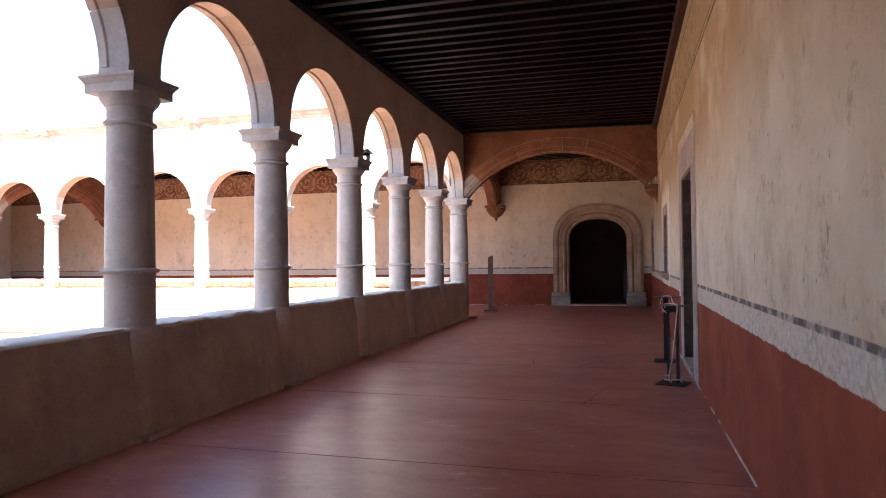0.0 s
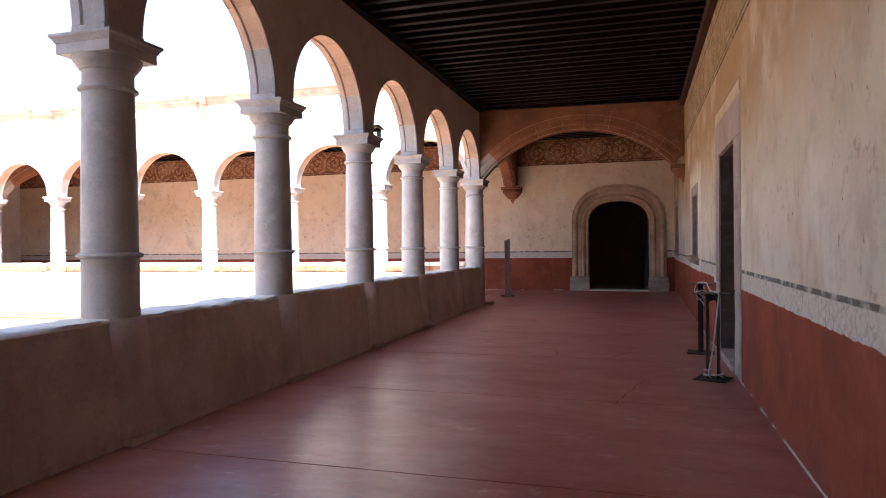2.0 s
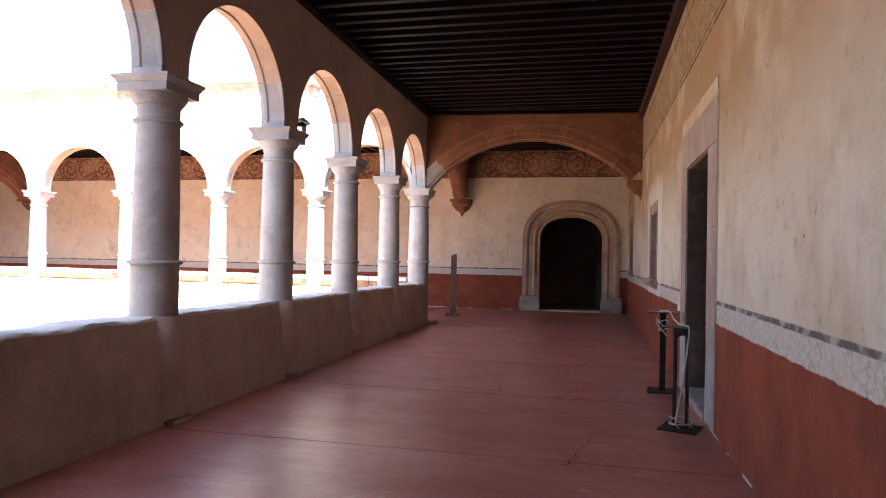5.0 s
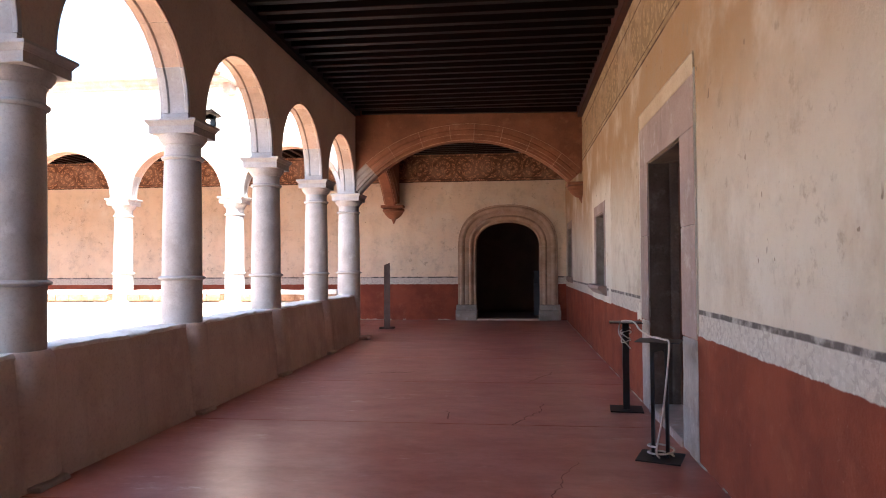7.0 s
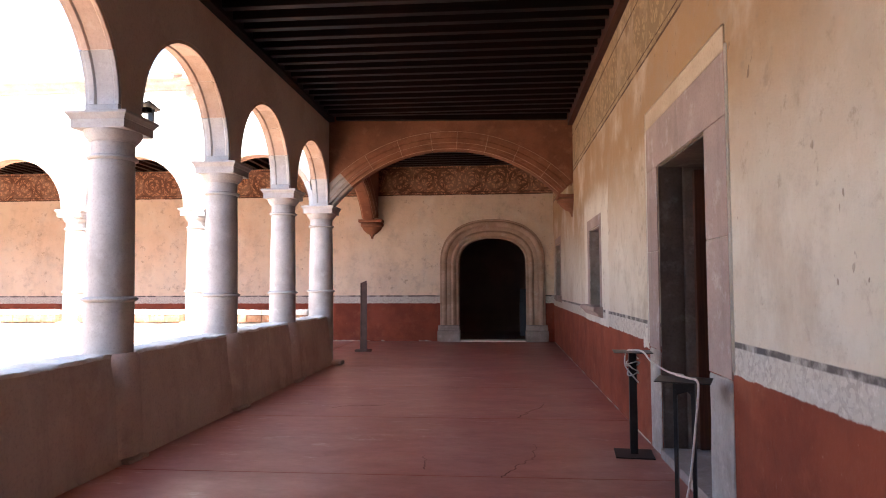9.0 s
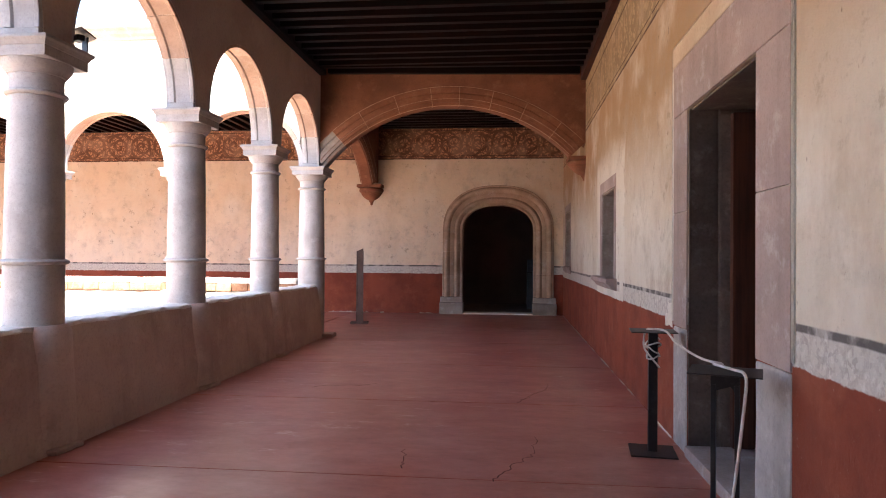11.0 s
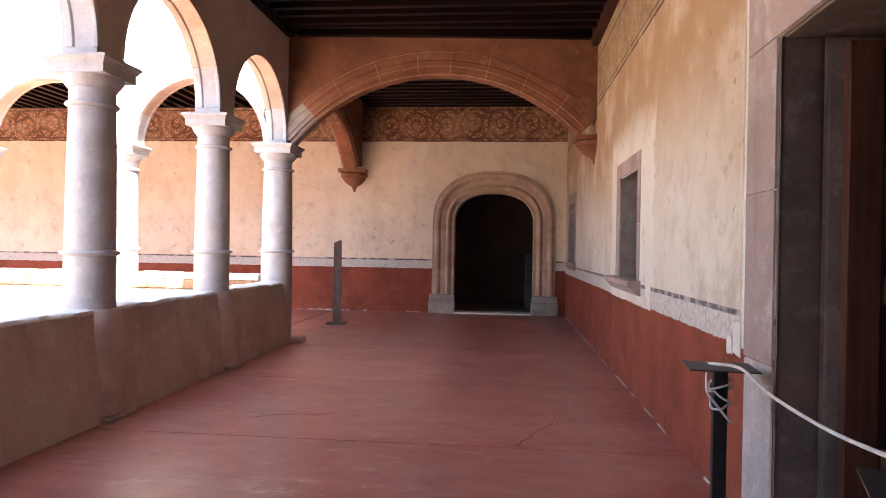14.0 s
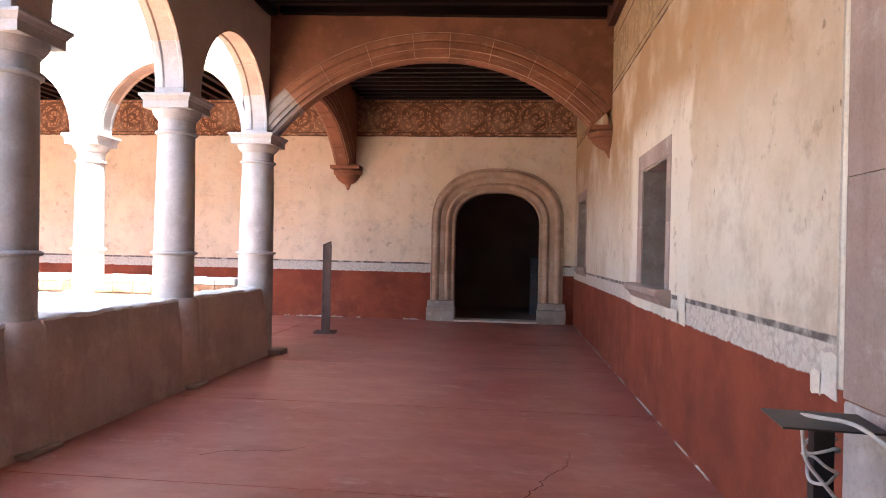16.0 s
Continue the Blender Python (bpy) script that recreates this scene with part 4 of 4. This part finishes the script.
# ---- windows in the east wall ----
for i, (y0, y1, z0, z1) in enumerate(WINS):
    w = thing("window_%d" % (i + 1), "deep stone-framed window, dark inside", "window")
    w["kind"] = "structure"
    for ya, yb in ((y0 - 0.15, y0), (y1, y1 + 0.24)):
        for za, zb in ((z0, (z0 + z1) / 2), ((z0 + z1) / 2 + 0.004, z1)):
            part("jamb_stone", one_box(EAST_X - 0.008, EAST_X + 0.25, ya, yb, za, zb, bevel=0.006), M_FRAME, w)
    part("lintel_stone", one_box(EAST_X - 0.008, EAST_X + 0.25, y0 - 0.15, y1 + 0.24, z1 + 0.003, z1 + 0.17, bevel=0.006), M_FRAME, w)
    for ya, yb in ((y0 - 0.005, y0 + 0.02), (y1 - 0.02, y1 + 0.005)):
        part("reveal_stone", one_box(EAST_X + 0.252, EAST_X + 0.55, ya, yb, z0, z1, bevel=0.004), M_PLINTH, w)
    part("reveal_stone", one_box(EAST_X + 0.004, EAST_X + 0.251, y1 - 0.010, y1 - 0.001, z0, z1, bevel=0.003), M_PLINTH, w)
    part("reveal_stone", one_box(EAST_X + 0.01, EAST_X + 0.49, y0 + 0.022, y1 - 0.022, z1 - 0.02, z1 - 0.001, bevel=0.003), M_FRAME, w)
    out = 0.13 if i == 0 else 0.04
    part("sill", sweep([[Vector((EAST_X + a, y, z0 + b)) for a, b in ((-out, -0.004), (-out, -0.05), (-out * 0.6, -0.09), (-out * 0.4, -0.13), (-0.004, -0.15), (0.3, -0.15), (0.3, 0.008), (-out + 0.02, 0.008))] for y in (y0 - 0.22, y1 + 0.30)]), M_FRAME, w)
    # near-black panel closes the recess; its colour makes the window dark inside
    part("shutter", one_box(EAST_X + 0.50, EAST_X + 0.54, y0 + 0.02, y1 - 0.02, z0, z1, bevel=0.005), M_BOARD, w)


def flat_patch(y0, y1, z0, z1, seed, ragged):
    """A thin skin of plaster with a ragged outline on the east wall."""
    rnd = random.Random(seed)
    rim = []
    for ya, za, yb, zb in ((y0, z0, y1, z0), (y1, z0, y1, z1), (y1, z1, y0, z1), (y0, z1, y0, z0)):
        n = max(4, int((abs(yb - ya) + abs(zb - za)) / 0.04))
        for i in range(n):
            rim.append((ya + (yb - ya) * i / n + rnd.uniform(-1, 1) * ragged, za + (zb - za) * i / n + rnd.uniform(-1, 1) * ragged))
    bm = bmesh.new()
    a = [bm.verts.new((EAST_X + 0.004, y, z)) for y, z in rim]
    b = [bm.verts.new((EAST_X - 0.0035, y, z)) for y, z in rim]
    for i in range(len(rim)):
        j = (i + 1) % len(rim)
        bm.faces.new((a[i], a[j], b[j], b[i]))
    bm.faces.new(b)
    bmesh.ops.triangulate(bm, faces=[f for f in bm.faces if len(f.verts) > 4])
    return bm


for b, what in (((13.15, 15.3, 0.975, 1.075, 2, 0.010), "fresh cream plaster strip under the window sill"), ((12.95, 13.2, 0.97, 1.22, 6, 0.009), "fresh cream plaster patch over the painted band"), ((10.54, 10.68, 0.93, 1.12, 4, 0.009), "chipped cream plaster patch beside the door frame"), ((10.69, 10.78, 0.92, 1.02, 9, 0.009), "small chipped plaster patch beside the door frame")):
    tagged(part("plaster_patch", flat_patch(*b), M_CREAM), what, "plaster patch")


# ---- rope stands ----
def stand(at, open_post):
    s = thing("rope_stand", "black steel rope stand with flat sign plate", "rope stand", "rope stands", at)
    part("base_plate", one_box(-0.17, 0.17, -0.17, 0.17, 0.0, 0.012, bevel=0.003), M_BLACK, s)
    if open_post:
        for x in (-0.055, 0.055):
            part("upright", one_box(x - 0.012, x + 0.012, -0.03, 0.03, 0.012, 0.87, bevel=0.003), M_BLACK, s)
        bm = bmesh.new()
        pts = [(0.043 * math.cos(math.pi * i / 12), 0.80 + 0.04 * math.sin(math.pi * i / 12)) for i in range(13)]
        loop = [(-0.067, 0.93), (0.067, 0.93), (0.067, 0.871), (0.043, 0.871)] + [(x, z + 0.03) for x, z in pts] + [(-0.043, 0.871), (-0.067, 0.871)]
        a, b = [[bm.verts.new((x, y, z)) for x, z in loop] for y in (-0.03, 0.03)]
        for i in range(len(loop)):
            j = (i + 1) % len(loop)
            bm.faces.new((a[i], a[j], b[j], b[i]))
        bm.faces.new(a)
        bm.faces.new(b)
        bmesh.ops.triangulate(bm, faces=[f for f in bm.faces if len(f.verts) > 4])
        part("head", bm, M_BLACK, s)
    else:
        part("upright", one_box(-0.034, 0.034, -0.034, 0.034, 0.012, 0.93, bevel=0.004), M_BLACK, s)
    part("sign_plate", one_box(-0.17, 0.17, -0.145, 0.145, 0.931, 0.938, bevel=0.002), M_PLATE, s)
    return s


SA, SB = (0.955, 10.13), (0.93, 8.32)
stand(pose(*SA, 0, 0, 0, -6), False)
stand(pose(*SB, 0, 0, 0, -20), True)
rope = thing("rope", "white cotton rope strung between the two stands", "rope")
zr = 0.952
part("span", tube([(SA[0] - 0.03, SA[1] + 0.10, zr - 0.02), (SA[0] - 0.02, SA[1] - 0.02, zr), (SA[0] + 0.06, SA[1] - 0.15, zr), (SA[0] + 0.06, SA[1] - 0.5, zr - 0.05), (SB[0] + 0.10, SB[1] + 0.8, zr - 0.07), (SB[0] + 0.06, SB[1] + 0.25, zr - 0.02), (SB[0] - 0.02, SB[1] + 0.12, zr), (SB[0] + 0.02, SB[1] - 0.05, zr), (SB[0] + 0.04, SB[1] - 0.165, zr - 0.01), (SB[0] + 0.03, SB[1] - 0.18, 0.80), (SB[0] - 0.02, SB[1] - 0.17, 0.35), (SB[0] - 0.06, SB[1] - 0.14, 0.10), (SB[0] - 0.03, SB[1] - 0.10, 0.03)], 0.008), M_ROPE, rope)
part("coil", tube([(SB[0] + 0.10 * math.cos(a * 0.7), SB[1] - 0.02 + 0.10 * math.sin(a * 0.7), 0.024 + 0.006 * a) for a in range(0, 16)], 0.008), M_ROPE, rope)
part("knot", tube([(SA[0] + (0.052 + 0.01 * math.sin(a * 2.1)) * math.cos(a * 0.9), SA[1] + (0.058 + 0.012 * math.cos(a * 1.7)) * math.sin(a * 0.9), 0.87 - 0.007 * a + 0.02 * math.sin(a * 1.3)) for a in range(0, 22)], 0.006), M_ROPE, rope)
part("tail", tube([(SA[0] - 0.05, SA[1] + 0.04, 0.93), (SA[0] - 0.075, SA[1] - 0.03, 0.86), (SA[0] - 0.07, SA[1] - 0.05, 0.80), (SA[0] - 0.01, SA[1] - 0.06, 0.72), (SA[0] + 0.04, SA[1] - 0.06, 0.66)], 0.007), M_ROPE, rope)

# ---- sign post by the corner ----
sp = thing("sign_post", "tall narrow brown metal sign post on a flat foot", "sign post", at=pose(-3.47, 19.25, 0, 0, 0, 8))
bm = bmesh.new()
loop = [(-0.07, 0.012), (0.07, 0.012), (0.07, 1.66), (-0.07, 1.60)]
a, b = [[bm.verts.new((x, y, z)) for x, z in loop] for y in (-0.012, 0.012)]
for i in range(4):
    bm.faces.new((a[i], a[(i + 1) % 4], b[(i + 1) % 4], b[i]))
bm.faces.new(a)
bm.faces.new(b)
part("panel", bm, M_SIGN, sp)
for x in (-0.075, 0.055):
    part("side_rail", one_box(x, x + 0.02, -0.03, 0.03, 0.012, 1.60, bevel=0.003), M_SIGN, sp)
part("foot_plate", one_box(-0.19, 0.19, -0.17, 0.17, 0.0, 0.012, bevel=0.003), M_SIGN, sp)
for y in (-0.13, 0.11):
    part("foot_bar", one_box(-0.20, 0.20, y, y + 0.03, 0.013, 0.035, bevel=0.004), M_SIGN, sp)

# ---- small lamps on the capitals ----
def floodlight(at):
    f = thing("floodlight", "small dark floodlight standing on a column capital", "floodlight", "floodlights", at)
    part("housing", one_box(-0.045, 0.045, -0.03, 0.03, 0.09, 0.14, bevel=0.008), M_BLACK, f)
    part("visor", one_box(-0.085, 0.085, -0.05, 0.09, -0.006, 0.006, bevel=0.003), M_PLATE, f, at=pose(0, 0.02, 0.165, -28, 0, 0))
    part("bracket", one_box(-0.05, 0.05, 0.045, 0.055, 0.0, 0.13, bevel=0.003), M_BLACK, f)
    return f


floodlight(pose(COL_X + 0.20, COL_Y - 3 * STEP_Y + 0.20, 3.111, 0, 0, -30))

# ---- broken plaster along the foot of the walls ----
def fillet(name, length, at, seed, w, gap):
    """A broken line of old mortar where wall and floor meet; runs along +x with the wall behind +y."""
    bm = bmesh.new()
    rnd = random.Random(seed)
    u = 0.0
    while u < length:
        d = rnd.uniform(0.06, 0.35)
        if rnd.random() > gap:
            n = 5
            base = [bm.verts.new((u + d * i / n, 0.003, 0.001)) for i in range(n + 1)]
            top = [bm.verts.new((u + d * i / n, -0.001, 0.006 + rnd.uniform(0.2, 1) * w)) for i in range(n + 1)]
            out = [bm.verts.new((u + d * i / n, -0.004 - rnd.uniform(0.3, 1) * w * 1.3, 0.001)) for i in range(n + 1)]
            for i in range(n):
                bm.faces.new((top[i], top[i + 1], out[i + 1], out[i]))
                bm.faces.new((base[i], base[i + 1], out[i + 1], out[i]))
                bm.faces.new((top[i], top[i + 1], base[i + 1], base[i]))
            bm.faces.new((base[0], top[0], out[0]))
            bm.faces.new((base[n], top[n], out[n]))
        u += d
    ob = part(name, bm, M_MORTAR, at=at)
    return structure(ob, "broken pale mortar along the foot of the wall", "trim")


fillet("trim_east", 28.5, Matrix.Translation((EAST_X, NORTH_Y - 0.1, 0)) @ Matrix.Rotation(radians(-90), 4, "Z"), 5, 0.009, 0.4)
fillet("trim_north", 3.0, Matrix.Translation((-5.2, NORTH_Y, 0)), 8, 0.03, 0.35)

# ---- cement slabs of the floor ----
JOINTS = [11.66 + 2.33 * k for k in range(-8, 5)]
edges = [SOUTH_Y] + [j for j in JOINTS if SOUTH_Y < j < NORTH_Y] + [NORTH_Y + 0.02]
for a, b in zip(edges, edges[1:]):
    part("slab", one_box(COL_X + 0.2, EAST_X + 0.02, a + 0.006, b - 0.006, -0.011, 0.0, bevel=0.003), M_FLOOR, floor)


def crack(x, y, turn, length, seed):
    """A thin dark crack: a narrow, wandering ridge of dirt in the cement."""
    rnd = random.Random(seed)
    bm, rows, u, v = bmesh.new(), [], 0.0, 0.0
    while u < length:
        w = 0.0035 * (1 - u / length) + 0.0012
        rows.append([bm.verts.new((u, v - w, 0.0)), bm.verts.new((u, v, 0.0015)), bm.verts.new((u, v + w, 0.0))])
        u += rnd.uniform(0.02, 0.06)
        v += rnd.uniform(-0.03, 0.03)
    for p, q in zip(rows, rows[1:]):
        bm.faces.new((p[0], p[1], q[1], q[0]))
        bm.faces.new((p[1], p[2], q[2], q[1]))
    return part("crack", bm, M_CRACK, floor, at=pose(x, y, 0.0005, 0, 0, turn))


for x, y, turn, length, seed in ((-0.05, 11.7, 75, 1.1, 1), (-0.25, 9.3, 70, 1.2, 2), (-0.9, 9.5, 100, 0.5, 3), (-0.1, 6.9, 80, 1.3, 4), (-2.4, 12.2, 20, 0.8, 5)):
    crack(x, y, turn, length, seed)
